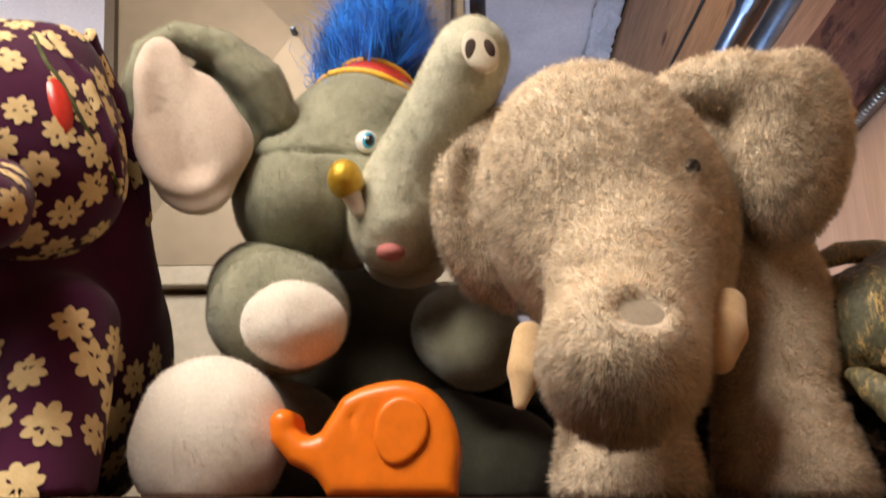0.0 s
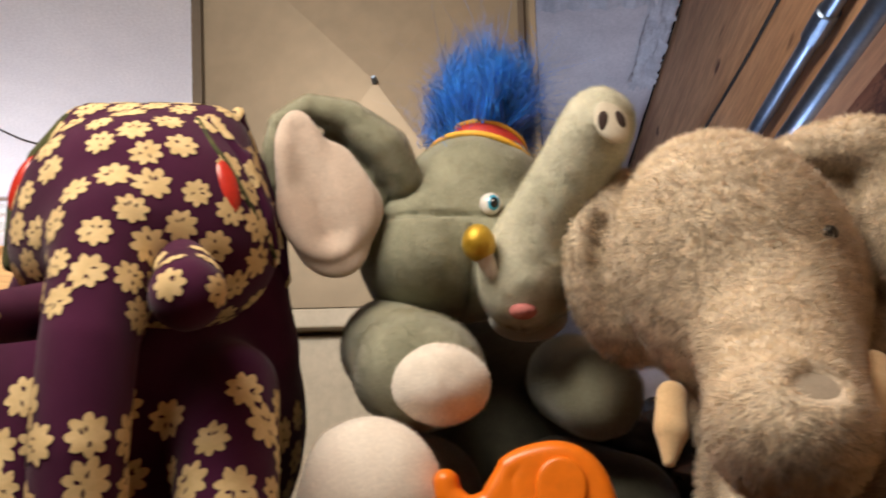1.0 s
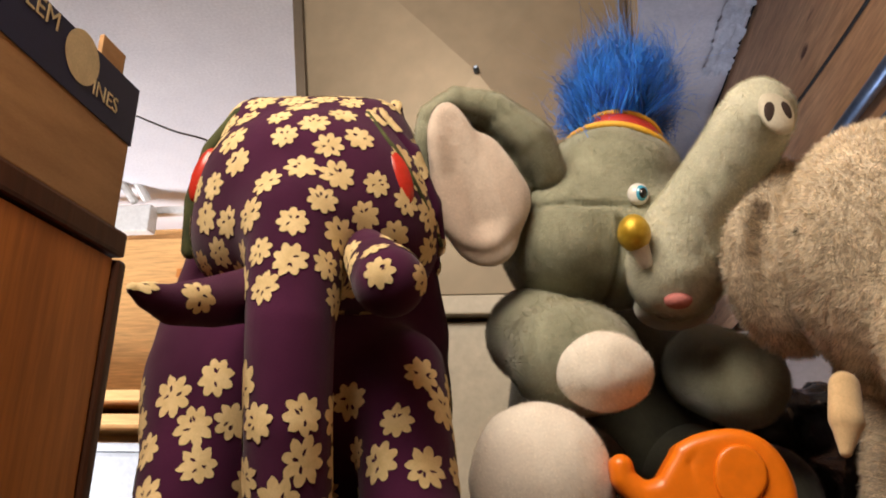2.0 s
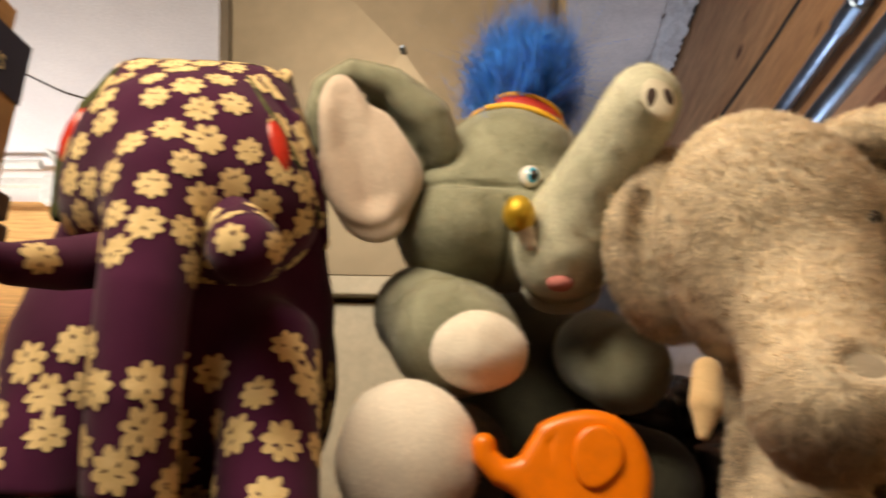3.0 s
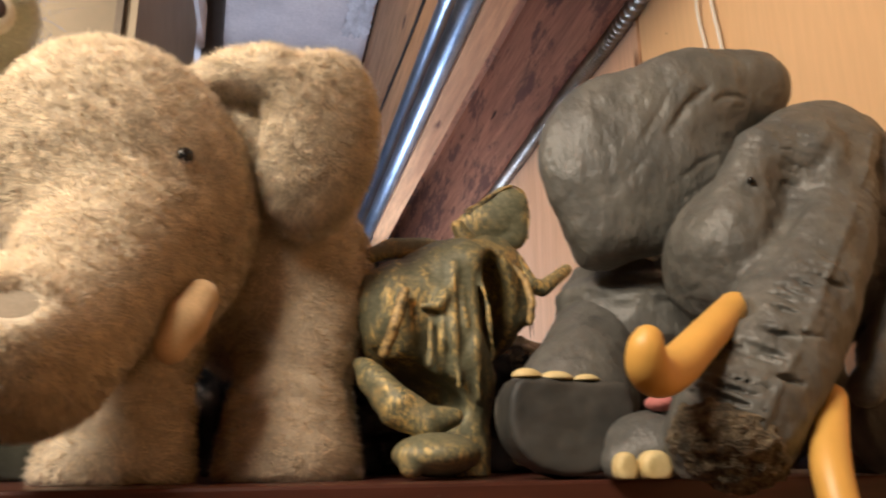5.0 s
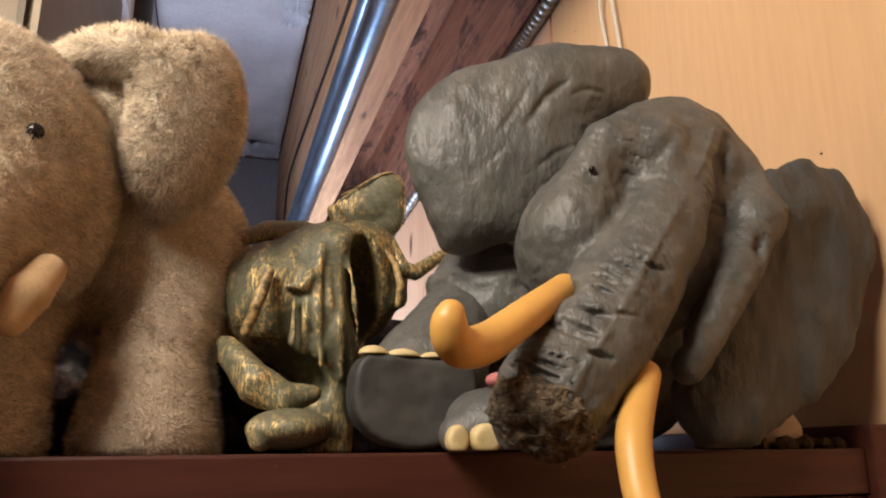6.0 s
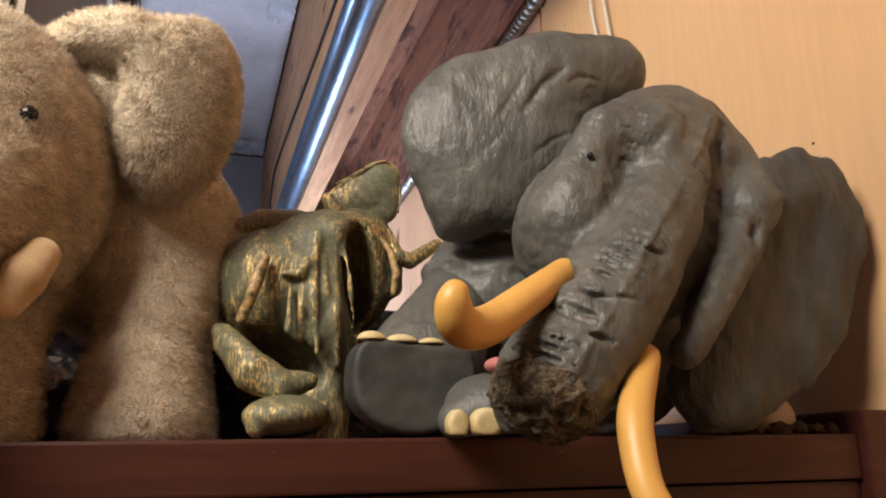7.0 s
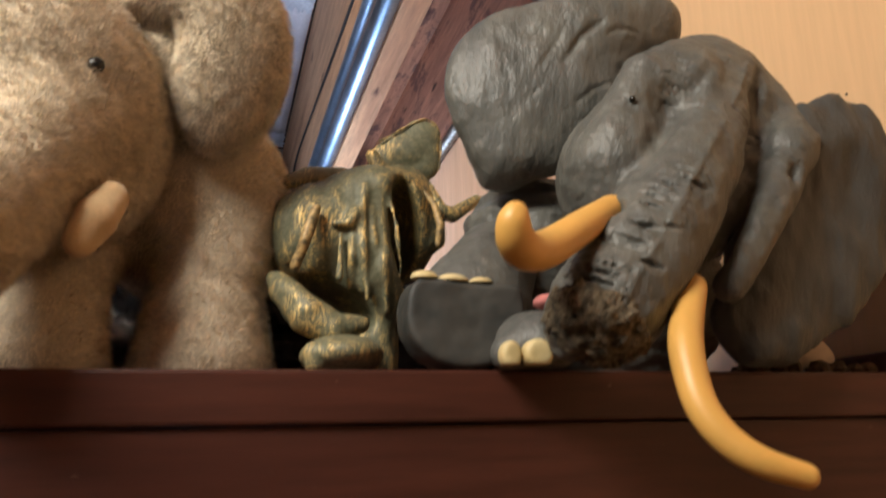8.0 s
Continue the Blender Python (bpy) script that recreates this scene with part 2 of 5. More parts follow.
M_bag = surface("black plastic film", (0.010, 0.010, 0.012), (0.022, 0.022, 0.026), 30, 200, 0.16, bump=0.4, depth=0.003)
M_wire = plain("black cable", (0.012, 0.010, 0.010), 0.6)
M_dirt = surface("brown crumbs", (0.03, 0.018, 0.010), (0.10, 0.06, 0.03), 200, 800, 0.95)
M_bin = plain("pale translucent plastic", (0.50, 0.53, 0.56), 0.35)


def bronze_shader():
    m, nodes, links, b = shader("dark green glaze with rubbed gold", 0.55)
    big = noise_node(nodes, links, 22, 4.0)
    fleck = noise_node(nodes, links, 640, 7.0, (1, 1, 0.22), 0.85)
    fine = noise_node(nodes, links, 420, 3.0)
    base = ramp_node(nodes, links, fine.outputs[0], ((0.35, (0.098, 0.097, 0.055)), (0.65, (0.165, 0.160, 0.098))))
    geo = nodes.new("ShaderNodeNewGeometry")
    crest = ramp_node(nodes, links, geo.outputs["Pointiness"], ((0.504, (0, 0, 0)), (0.530, (1, 1, 1))))
    flake = ramp_node(nodes, links, fleck.outputs[0], ((0.505, (0, 0, 0)), (0.55, (1, 1, 1))))
    zone = ramp_node(nodes, links, big.outputs[0], ((0.49, (0, 0, 0)), (0.59, (1, 1, 1))))
    worn = mixed(nodes, links, 1.0, flake.outputs[0], mixed(nodes, links, 1.0, zone.outputs[0], crest.outputs[0], "ADD"), "MULTIPLY")
    links.new(mixed(nodes, links, worn, base.outputs[0], (0.82, 0.58, 0.22)), b.inputs["Base Color"])
    links.new(mixed(nodes, links, worn, (0, 0, 0), (0.6, 0.6, 0.6)), b.inputs["Metallic"])
    bumped(nodes, links, b, fleck.outputs[0], 0.25, 0.001)
    return m


M_bronze = bronze_shader()
M_goldrub = surface("rubbed gold over green glaze", (0.10, 0.075, 0.035), (0.52, 0.34, 0.13), 220, 700, 0.5, bump=0.6, lo=0.38, hi=0.60)


# ---- building blocks ----
def thing(name, base, label, category, group=""):
    ob = new(name)
    ob.location = base
    ob.empty_display_size = 0.02
    return tagged(ob, label, category, group)


def origin(ob):
    p = Vector((0, 0, 0))
    while ob is not None:
        p += ob.location
        ob = ob.parent
    return p


def mesh_ob(name, verts, faces, material, parent=None, label="", smooth=True, kind="", normals=None):
    """One mesh object; verts in the world, stored about the parent's base."""
    off = np.array(origin(parent)) if parent is not None else np.zeros(3)
    me = bpy.data.meshes.new(name)
    me.from_pydata([tuple(v) for v in (np.asarray(verts, float) - off)], [], faces if isinstance(faces, list) else faces.tolist())
    if smooth:
        me.polygons.foreach_set("use_smooth", [True] * len(me.polygons))
    me.materials.append(material)
    me.update()
    if normals is not None:
        me.normals_split_custom_set_from_vertices(normals.tolist())
    ob = new(name, me)
    ob.parent = parent
    return tagged(ob, label, kind=kind)


def part(name, bm, material, parent=None, label="", smooth=False):
    """Links a bmesh, given in the world, as one mesh object under its thing."""
    off = origin(parent) if parent is not None else Vector((0, 0, 0))
    bmesh.ops.translate(bm, vec=-off, verts=bm.verts)
    bmesh.ops.recalc_face_normals(bm, faces=bm.faces)
    me = bpy.data.meshes.new(name)
    bm.to_mesh(me)
    bm.free()
    if smooth:
        me.polygons.foreach_set("use_smooth", [True] * len(me.polygons))
    me.materials.append(material)
    ob = new(name, me)
    ob.parent = parent
    return tagged(ob, label)


def box(lo, hi, bevel=0.0, segments=2):
    bm = bmesh.new()
    c = [(a + b) / 2 for a, b in zip(lo, hi)]
    bmesh.ops.create_cube(bm, size=1, matrix=Matrix.Translation(c) @ Matrix.Diagonal((*[b - a for a, b in zip(lo, hi)], 1)))
    if bevel:
        bmesh.ops.bevel(bm, geom=bm.edges[:], offset=bevel, segments=segments, affect="EDGES", profile=0.6)
    return bm


def prism(outline, lo, hi, axis):
    """An outline in two axes, drawn out along the third."""
    bm = bmesh.new()
    i = "xyz".index(axis)

    def at(p, v):
        q = list(p)
        q.insert(i, v)
        return q
    a = [bm.verts.new(at(p, lo)) for p in outline]
    b = [bm.verts.new(at(p, hi)) for p in outline]
    n = len(outline)
    bm.faces.new(a)
    bm.faces.new(b)
    for k in range(n):
        bm.faces.new((a[k], a[(k + 1) % n], b[(k + 1) % n], b[k]))
    return bm


def tube(points, radii, sides=16, cap=True):
    """A round tube along points, with a radius at each."""
    bm = bmesh.new()
    pts = [Vector(p) for p in points]
    if isinstance(radii, (int, float)):
        radii = [radii] * len(pts)
    rings, side = [], None
    for k, p in enumerate(pts):
        d = (pts[min(k + 1, len(pts) - 1)] - pts[max(k - 1, 0)]).normalized()
        if side is None:
            side = d.orthogonal().normalized()
        side = (side - d * side.dot(d)).normalized()
        up = d.cross(side)
        rings.append([bm.verts.new(p + radii[k] * (math.cos(a) * side + math.sin(a) * up)) for a in [2 * math.pi * s / sides for s in range(sides)]])
    for r, q in zip(rings, rings[1:]):
        for s in range(sides):
            bm.faces.new((r[s], r[(s + 1) % sides], q[(s + 1) % sides], q[s]))
    if cap:
        bm.faces.new(rings[0])
        bm.faces.new(rings[-1])
    return bm


def smooth_path(points, steps=8):
    """Points along a smooth curve through the given ones."""
    p = [np.array(q, float) for q in points]
    p = [2 * p[0] - p[1], *p, 2 * p[-1] - p[-2]]
    out = []
    for k in range(1, len(p) - 2):
        for s in range(steps):
            u = s / steps
            out.append(0.5 * (2 * p[k] + (p[k + 1] - p[k - 1]) * u + (2 * p[k - 1] - 5 * p[k] + 4 * p[k + 1] - p[k + 2]) * u * u
                              + (3 * p[k] - p[k - 1] - 3 * p[k + 1] + p[k + 2]) * u ** 3))
    out.append(p[-2])
    return out


# soft and modelled shapes: distance fields, meshed by surface nets
def ball(centre, radii, turn=(0, 0, 0)):
    rot = np.array(Euler([radians(a) for a in turn]).to_matrix())
    c, r = np.array(centre, float), np.array(radii, float)

    def f(p):
        q = (p - c) @ rot
        k0 = np.sqrt(((q / r) ** 2).sum(-1))
        k1 = np.sqrt(((q / (r * r)) ** 2).sum(-1)) + 1e-9
        return k0 * (k0 - 1.0) / k1
    f.lo, f.hi = c - r.max(), c + r.max()
    return f


def limb(*points, flat=None):
    """A chain of tapered round segments: points of x, y, z, radius. flat: a direction and a factor that thins the limb along it."""
    pts = np.array(points, float)

    def f(p):
        best = None
        for a, b in zip(pts, pts[1:]):
            ab = b[:3] - a[:3]
            q = p - a[:3]
            h = np.clip((q @ ab) / (ab @ ab), 0, 1)
            off = q - h[..., None] * ab
            if flat is not None:
                n = np.array(flat[0], float)
                off = off + (off @ n)[..., None] * n * (flat[1] - 1)
            d = np.sqrt((off ** 2).sum(-1)) - (a[3] + (b[3] - a[3]) * h)
            best = d if best is None else np.minimum(best, d)
        return best
    r = pts[:, 3].max()
    f.lo, f.hi = pts[:, :3].min(0) - r, pts[:, :3].max(0) + r
    return f


def bend(*points):
    """A limb along a smooth curve through the points."""
    return limb(*smooth_path(points, 5))


def block(centre, half, round_by, turn=(0, 0, 0)):
    rot = np.array(Euler([radians(a) for a in turn]).to_matrix())
    c, hs = np.array(centre, float), np.array(half, float) - round_by

    def f(p):
        q = np.abs((p - c) @ rot) - hs
        return np.sqrt((np.maximum(q, 0) ** 2).sum(-1)) + np.minimum(q.max(-1), 0) - round_by
    s = np.linalg.norm(half)
    f.lo, f.hi = c - s, c + s
    return f


def smin(a, b, k):
    h = np.clip(0.5 + 0.5 * (b - a) / k, 0, 1)
    return b + (a - b) * h - k * h * (1 - h)


def union(*shapes, k=0.01):
    def f(p):
        d = shapes[0](p)
        for s in shapes[1:]:
            d = smin(d, s(p), k)
        return d
    f.lo, f.hi = np.min([s.lo for s in shapes], 0), np.max([s.hi for s in shapes], 0)
    return f


def minus(a, *cuts, k=0.004):
    def f(p):
        d = a(p)
        for c in cuts:
            d = -smin(-d, c(p), k)
        return d
    f.lo, f.hi = a.lo, a.hi
    return f


def nearby(a, reach=0.012):
    """The shape a, worked out only round its own box; farther off it counts as out of reach."""
    lo, hi = np.array(a.lo) - reach, np.array(a.hi) + reach

    def f(p):
        d = np.full(p.shape[:-1], reach)
        ok = ((p > lo) & (p < hi)).all(-1)
        if ok.any():
            d[ok] = a(p[ok])
        return d
    f.lo, f.hi = a.lo, a.hi
    return f


def above(a, z):
    """The shape cut flat at the height z, so that it rests there."""
    def f(p):
        return np.maximum(a(p), z - p[..., 2])
    f.lo, f.hi = np.maximum(a.lo, (-1e9, -1e9, z - 0.004)), a.hi
    return f


def hashed(i, j, k, seed):
    n = (i * 374761393 + j * 668265263 + k * 2147483647 + seed * 1274126177) & 0x7FFFFFFF
    n = ((n ^ (n >> 13)) * 1274126177) & 0x7FFFFFFF
    return ((n ^ (n >> 16)) & 0xFFFF) / 32767.5 - 1.0


def value_noise(p, scale, seed=0):
    q = p * scale
    i = np.floor(q).astype(np.int64)
    u = q - i
    u = u * u * (3 - 2 * u)
    out = 0
    for dx in (0, 1):
        for dy in (0, 1):
            for dz in (0, 1):
                wgt = (u[..., 0] if dx else 1 - u[..., 0]) * (u[..., 1] if dy else 1 - u[..., 1]) * (u[..., 2] if dz else 1 - u[..., 2])
                out = out + wgt * hashed(i[..., 0] + dx, i[..., 1] + dy, i[..., 2] + dz, seed)
    return out


def rough_shape(a, amount, scale, seed=0, stretch=(1, 1, 1), octaves=2):
    st = np.array(stretch, float)

    def f(p):
        d = a(p)
        near = np.abs(d) < amount * 4 + 0.01
        w = np.zeros_like(d)
        if near.any():
            q = p[near] * st
            w[near] = sum(value_noise(q, scale * 2 ** o, seed + o) / 2 ** o for o in range(octaves))
        return d + amount * w
    f.lo, f.hi = a.lo - amount * 2, a.hi + amount * 2
    return f


def gradient(f, p, e=0.0004):
    g = np.stack([f(p + np.eye(3)[i] * e) - f(p - np.eye(3)[i] * e) for i in range(3)], -1)
    return g / (np.linalg.norm(g, axis=-1, keepdims=True) + 1e-12)


def surface_point(f, start, through_point):
    """The first place where the line from start by way of a point meets the shape f."""
    a = np.array(start, float)
    d = np.array(through_point, float) - a
    d = d / np.linalg.norm(d)
    s = 0.0
    for _ in range(160):
        s = min(s + 0.6 * float(f((a + d * s)[None])[0]), 3.0)
    p = a + d * s
    return tuple(p) if abs(float(f(p[None])[0])) < 0.002 else tuple(through_point)


def nets(f, h):
    """Verts and quads of the surface f = 0 on a grid of step h."""
    lo, hi = np.array(f.lo) - 2.5 * h, np.array(f.hi) + 2.5 * h
    n = np.ceil((hi - lo) / h).astype(int) + 1
    ax = [lo[i] + h * np.arange(n[i]) for i in range(3)]
    val = np.empty(n, np.float32)
    yy, zz = np.meshgrid(ax[1], ax[2], indexing="ij")
    for i in range(0, n[0], 8):
        xs = ax[0][i:i + 8]
        p = np.empty((len(xs), n[1], n[2], 3))
        p[..., 0], p[..., 1], p[..., 2] = xs[:, None, None], yy, zz
        val[i:i + 8] = f(p)
    inside = val < 0
    corners = [(a, b, c) for a in (0, 1) for b in (0, 1) for c in (0, 1)]
    cut = lambda arr, o: arr[o[0]:n[0] - 1 + o[0], o[1]:n[1] - 1 + o[1], o[2]:n[2] - 1 + o[2]]
    count = sum(cut(inside, o).astype(np.int8) for o in corners)
    cells = np.argwhere((count > 0) & (count < 8))
    index = -np.ones(n - 1, np.int64)
    index[tuple(cells.T)] = np.arange(len(cells))
    total, hits = np.zeros((len(cells), 3)), np.zeros(len(cells))
    for a in corners:
        for i in range(3):
            if a[i]:
                continue
            b = list(a)
            b[i] = 1
            va = val[tuple((cells + a).T)].astype(float)
            vb = val[tuple((cells + b).T)].astype(float)
            x = (va < 0) != (vb < 0)
            t = np.where(x, va / np.where(x, va - vb, 1), 0)
            q = np.tile(np.array(a, float), (len(cells), 1))
            q[:, i] = t
            total += q * x[:, None]
            hits += x
    verts = lo + h * (cells + total / np.maximum(hits, 1)[:, None])
    quads = []
    for i in range(3):
        j, k = (i + 1) % 3, (i + 2) % 3
        a = inside.take(range(n[i] - 1), i)
        b = inside.take(range(1, n[i]), i)
        e = np.argwhere(a != b)
        e = e[(e[:, j] > 0) & (e[:, k] > 0) & (e[:, j] < n[j] - 1) & (e[:, k] < n[k] - 1)]
        flip = a[tuple(e.T)]
        cs = []
        for dj, dk in ((-1, -1), (0, -1), (0, 0), (-1, 0)):
            c = e.copy()
            c[:, j] += dj
            c[:, k] += dk
            cs.append(index[tuple(c.T)])
        q = np.stack(cs, 1)
        q = np.where(flip[:, None], q, q[:, ::-1])
        quads.append(q)
    quads = np.concatenate(quads)
    return verts, quads[(quads >= 0).all(1)]


def soft(name, f, h, material, parent, label="", kind=""):
    v, q = nets(f, h)
    ob = mesh_ob(name, v, q, material, parent, label, True, kind)
    return ob, v, q


def scatter(v, q, count, seed):
    """Points and normals spread evenly over a mesh of quads."""
    rng = np.random.default_rng(seed)
    tri = np.concatenate([q[:, [0, 1, 2]], q[:, [0, 2, 3]]])
    a, b, c = v[tri[:, 0]], v[tri[:, 1]], v[tri[:, 2]]
    nrm = np.cross(b - a, c - a)
    size = np.linalg.norm(nrm, axis=1)
    pick = rng.choice(len(tri), count, p=size / size.sum())
    u, w = rng.random(count), rng.random(count)
    over = u + w > 1
    u[over], w[over] = 1 - u[over], 1 - w[over]
    p = a[pick] + (b - a)[pick] * u[:, None] + (c - a)[pick] * w[:, None]
    return p, nrm[pick] / (size[pick][:, None] + 1e-15), rng


def pile(name, v, q, count, length, width, material, parent, seed, lean=(0, 0, -0.6), loose=0.45, keep=None, clump=0.4):
    """Short fur: one bent blade a hair, on the surface."""
    p, nrm, rng = scatter(v, q, count, seed)
    if keep is not None:
        ok = keep(p, nrm)
        p, nrm = p[ok], nrm[ok]
    m = len(p)
    tuft = np.stack([value_noise(p, 200.0, seed + i) for i in range(3)], -1) * clump
    d = nrm + np.array(lean) + tuft + rng.normal(0, loose, (m, 3))
    d += nrm * np.maximum(0.25 - (d * nrm).sum(1), 0)[:, None]
    d /= np.linalg.norm(d, axis=1, keepdims=True)
    side = np.cross(d, nrm + rng.normal(0, 0.25, (m, 3)))
    side /= np.linalg.norm(side, axis=1, keepdims=True)
    ln = length * rng.uniform(0.6, 1.25, (m, 1))
    base = p - nrm * 0.0006
    mid = base + d * ln * 0.55
    droop = d + np.array(lean) * 0.35
    tip = mid + droop / np.linalg.norm(droop, axis=1, keepdims=True) * ln * 0.45
    verts = np.stack([base - side * width, base + side * width, mid + side * width * 0.8, mid - side * width * 0.8, tip], 1).reshape(-1, 3)
    k = np.arange(m)[:, None] * 5
    faces = (k + np.array([[0, 1, 2, 3]])).tolist() + (k + np.array([[3, 2, 4]])).tolist()
    lit = nrm + rng.normal(0, 0.12, (m, 3))
    lit /= np.linalg.norm(lit, axis=1, keepdims=True)
    return mesh_ob(name, verts, faces, material, parent, "", True, "stuff", np.repeat(lit, 5, 0))


def seam(f, point, normal, width, depth, where=None):
    """A stitched furrow where the plane cuts the surface."""
    c, n = np.array(point, float), np.array(normal, float)
    n = n / np.linalg.norm(n)

    def g(p):
        s = (p - c) @ n
        w = np.exp(-(s / width) ** 2)
        if where is not None:
            w = w * where(p)
        return f(p) + depth * w
    g.lo, g.hi = f.lo, f.hi
    return g


# ---- the room ----
def structure(name, bm, material, label, category, smooth=False):
    return tagged(part(name, bm, material, None, label, smooth), label, category, kind="structure")


structure("floor", box((-2.3, -2.3, -0.1), (1.2, 2.75, 0.0)), M_floor, "grey concrete basement floor", "floor")
# closes the room out of view; grey so that it reflects little light
structure("wall_west", box((-2.3, -2.3, 0.0), (-2.2, 1.75, 2.6)), M_floor, "unseen grey wall, kept dull to cut bounced light", "wall")
# out of view; set close and white to throw fill light on the toys
structure("bounce_wall_south", box((-2.2, -1.35, 0.0), (0.55, -1.25, 2.52)), M_drywall, "unseen white wall behind the aisle, added to bounce light", "wall")
structure("wall_north", box((-2.2, 1.65, 0.0), (-0.055, 1.75, 2.6)), M_birch, "light birch board wall at the far end", "wall")
structure("wall_far", box((-0.15, 2.62, 0.0), (1.2, 2.70, 2.90)), M_bluegrey, "blue-grey painted wall at the end of the joist bay", "wall")
structure("wall_beside_bay", box((-0.052, 0.97, 0.0), (-0.022, 2.62, 2.90)), M_bluegrey, "blue-grey partition beside the joist bay", "wall")
wall_east = structure("wall_east", box((0.566, -2.2, 0.0), (1.2, 2.62, 2.26)), M_fir, "timber-framed wall behind the plywood panels", "wall")
near_panel = part("plywood_panel", box((0.55, -2.2, 0.0), (0.566, 0.398, 2.262), 0.001), M_ply, wall_east, "smooth orange plywood panel")
far_panel = part("plywood_panel", box((0.55, 0.404, 0.0), (0.566, 2.62, 2.262), 0.001), M_ply_far, wall_east, "knotty pinkish plywood panel")
part("batten", box((0.5535, 0.3985, 0.0), (0.565, 0.4035, 2.262)), M_birch, wall_east, "pale joint filler between the panels")

for y, z in ((0.06, 2.10), (-0.02, 2.02), (0.17, 2.0), (0.34, 2.2), (0.02, 1.93)):
    part("nail_head", tube([(0.5505, y, z), (0.5494, y, z)], 0.0008, 8), M_wire, wall_east, "dark nail head")

structure("ceiling", box((-2.2, 0.05, 2.52), (0.0, 1.65, 2.6)), M_drywall, "white drywall ceiling with nail dimples", "ceiling")
# out of view; dark instead of drywall so that less lamp light bounces down
structure("unseen_aisle_boards", box((-2.2, -2.2, 2.53), (0.0, 0.048, 2.6)), M_firdark, "unseen dark boards above the aisle, added to cut bounced light", "ceiling")
structure("subfloor", box((0.414, -2.2, 2.53), (1.2, 2.62, 2.6)), M_firdark, "stained boards above the joists", "ceiling")
structure("boards_before_bay", box((0.0, -2.2, 2.53), (0.376, 0.048, 2.6)), M_firdark, "stained boards in front of the joist bay", "ceiling")
structure("bay_riser", box((-0.022, 0.05, 2.525), (0.376, 0.07, 2.90)), M_fir, "fir board that closes the joist bay", "ceiling")
structure("bay_top", box((-0.022, 0.07, 2.905), (0.376, 2.62, 2.95)), M_firdark, "stained boards over the joist bay", "ceiling")


def joist(name, lo, hi, material, label):
    ob = part(name, box(lo, hi, 0.002), material, None)
    return tagged(ob, label, "joist", kind="structure")


joist("joist", (0.376, -2.2, 2.278), (0.414, 2.62, 2.528), M_fir, "old fir ceiling joist with a pipe strapped to its side")
joist("joist", (0.379, 0.05, 2.531), (0.4135, 2.62, 2.90), M_fir, "second fir beam stacked on the joist")
joist("joist", (0.556, -2.2, 2.264), (0.60, 2.62, 2.53), M_firdark, "dark stained knotty fir joist over the plywood wall")


def conduit(label, x, z, r, y0, y1, joint):
    base = (x, y0, z)
    ob = thing("conduit_pipe", base, label, "pipe", "conduits along the joist")
    part("pipe", tube([(x, y0, z), (x, joint, z), (x, y1, z)], r, 20), M_steel, ob, smooth=True)
    part("coupling", tube([(x, joint - 0.03, z), (x, joint - 0.028, z), (x, joint + 0.028, z), (x, joint + 0.03, z)], [r, r * 1.28, r * 1.28, r], 20), M_steel, ob, "steel coupling")
    part("connector", tube([(x, y1 - 0.045, z), (x, y1 - 0.042, z), (x, y1 - 0.012, z), (x, y1 - 0.010, z), (x, y1, z)], [r, r * 1.22, r * 1.22, r * 1.5, r * 1.5], 20), M_steel, ob, "set-screw connector at the pipe's end")
    return ob


conduit("galvanised steel conduit pipe strapped beside the joist", 0.358, 2.352, 0.0118, -2.19, 1.70, 0.52)
conduit("thicker galvanised steel conduit pipe strapped beside the joist", 0.357, 2.276, 0.0145, -2.19, 1.66, 1.45)
cable = thing("cable", (0.37, 0.0, 2.5), "thin black cable stapled to the joist", "cable")
part("cord", tube(smooth_path([(0.373, -0.6, 2.47), (0.373, 0.2, 2.49), (0.373, 0.8, 2.505), (0.373, 1.35, 2.552), (0.373, 1.75, 2.592), (0.373, 1.98, 2.598), (0.373, 2.08, 2.54), (0.373, 2.10, 2.44)], 6), 0.003, 8), M_wire, cable, smooth=True)


def flex_conduit():
    ob = thing("flexible_conduit", (0.54, 0.3, 2.25), "ribbed flexible metal conduit along the top of the wall", "conduit")
    path = smooth_path([(0.528, -0.9, 2.33), (0.530, -0.2, 2.315), (0.5397, 0.375, 2.2631), (0.538, 0.60, 2.252), (0.540, 0.92, 2.236), (0.541, 1.64, 2.2)], 120)
    radii = [0.0098 + 0.0017 * math.sin(k * 1.57) for k in range(len(path))]
    part("sleeve", tube(path, radii, 14), M_flex, ob, smooth=True)


flex_conduit()

hook = thing("string_loop", (0.546, 0.3, 2.1), "white string loop tied to a nail on the plywood", "string")
part("cord", tube(smooth_path([(0.545, 0.245, 2.06), (0.543, 0.262, 2.14), (0.542, 0.268, 2.185), (0.541, 0.258, 2.205), (0.541, 0.246, 2.19), (0.542, 0.24, 2.15), (0.544, 0.225, 2.03)], 8), 0.0016, 8), M_string, hook, smooth=True)
part("nail", tube([(0.551, 0.256, 2.203), (0.536, 0.256, 2.204)], 0.0018, 8), M_steel, hook)


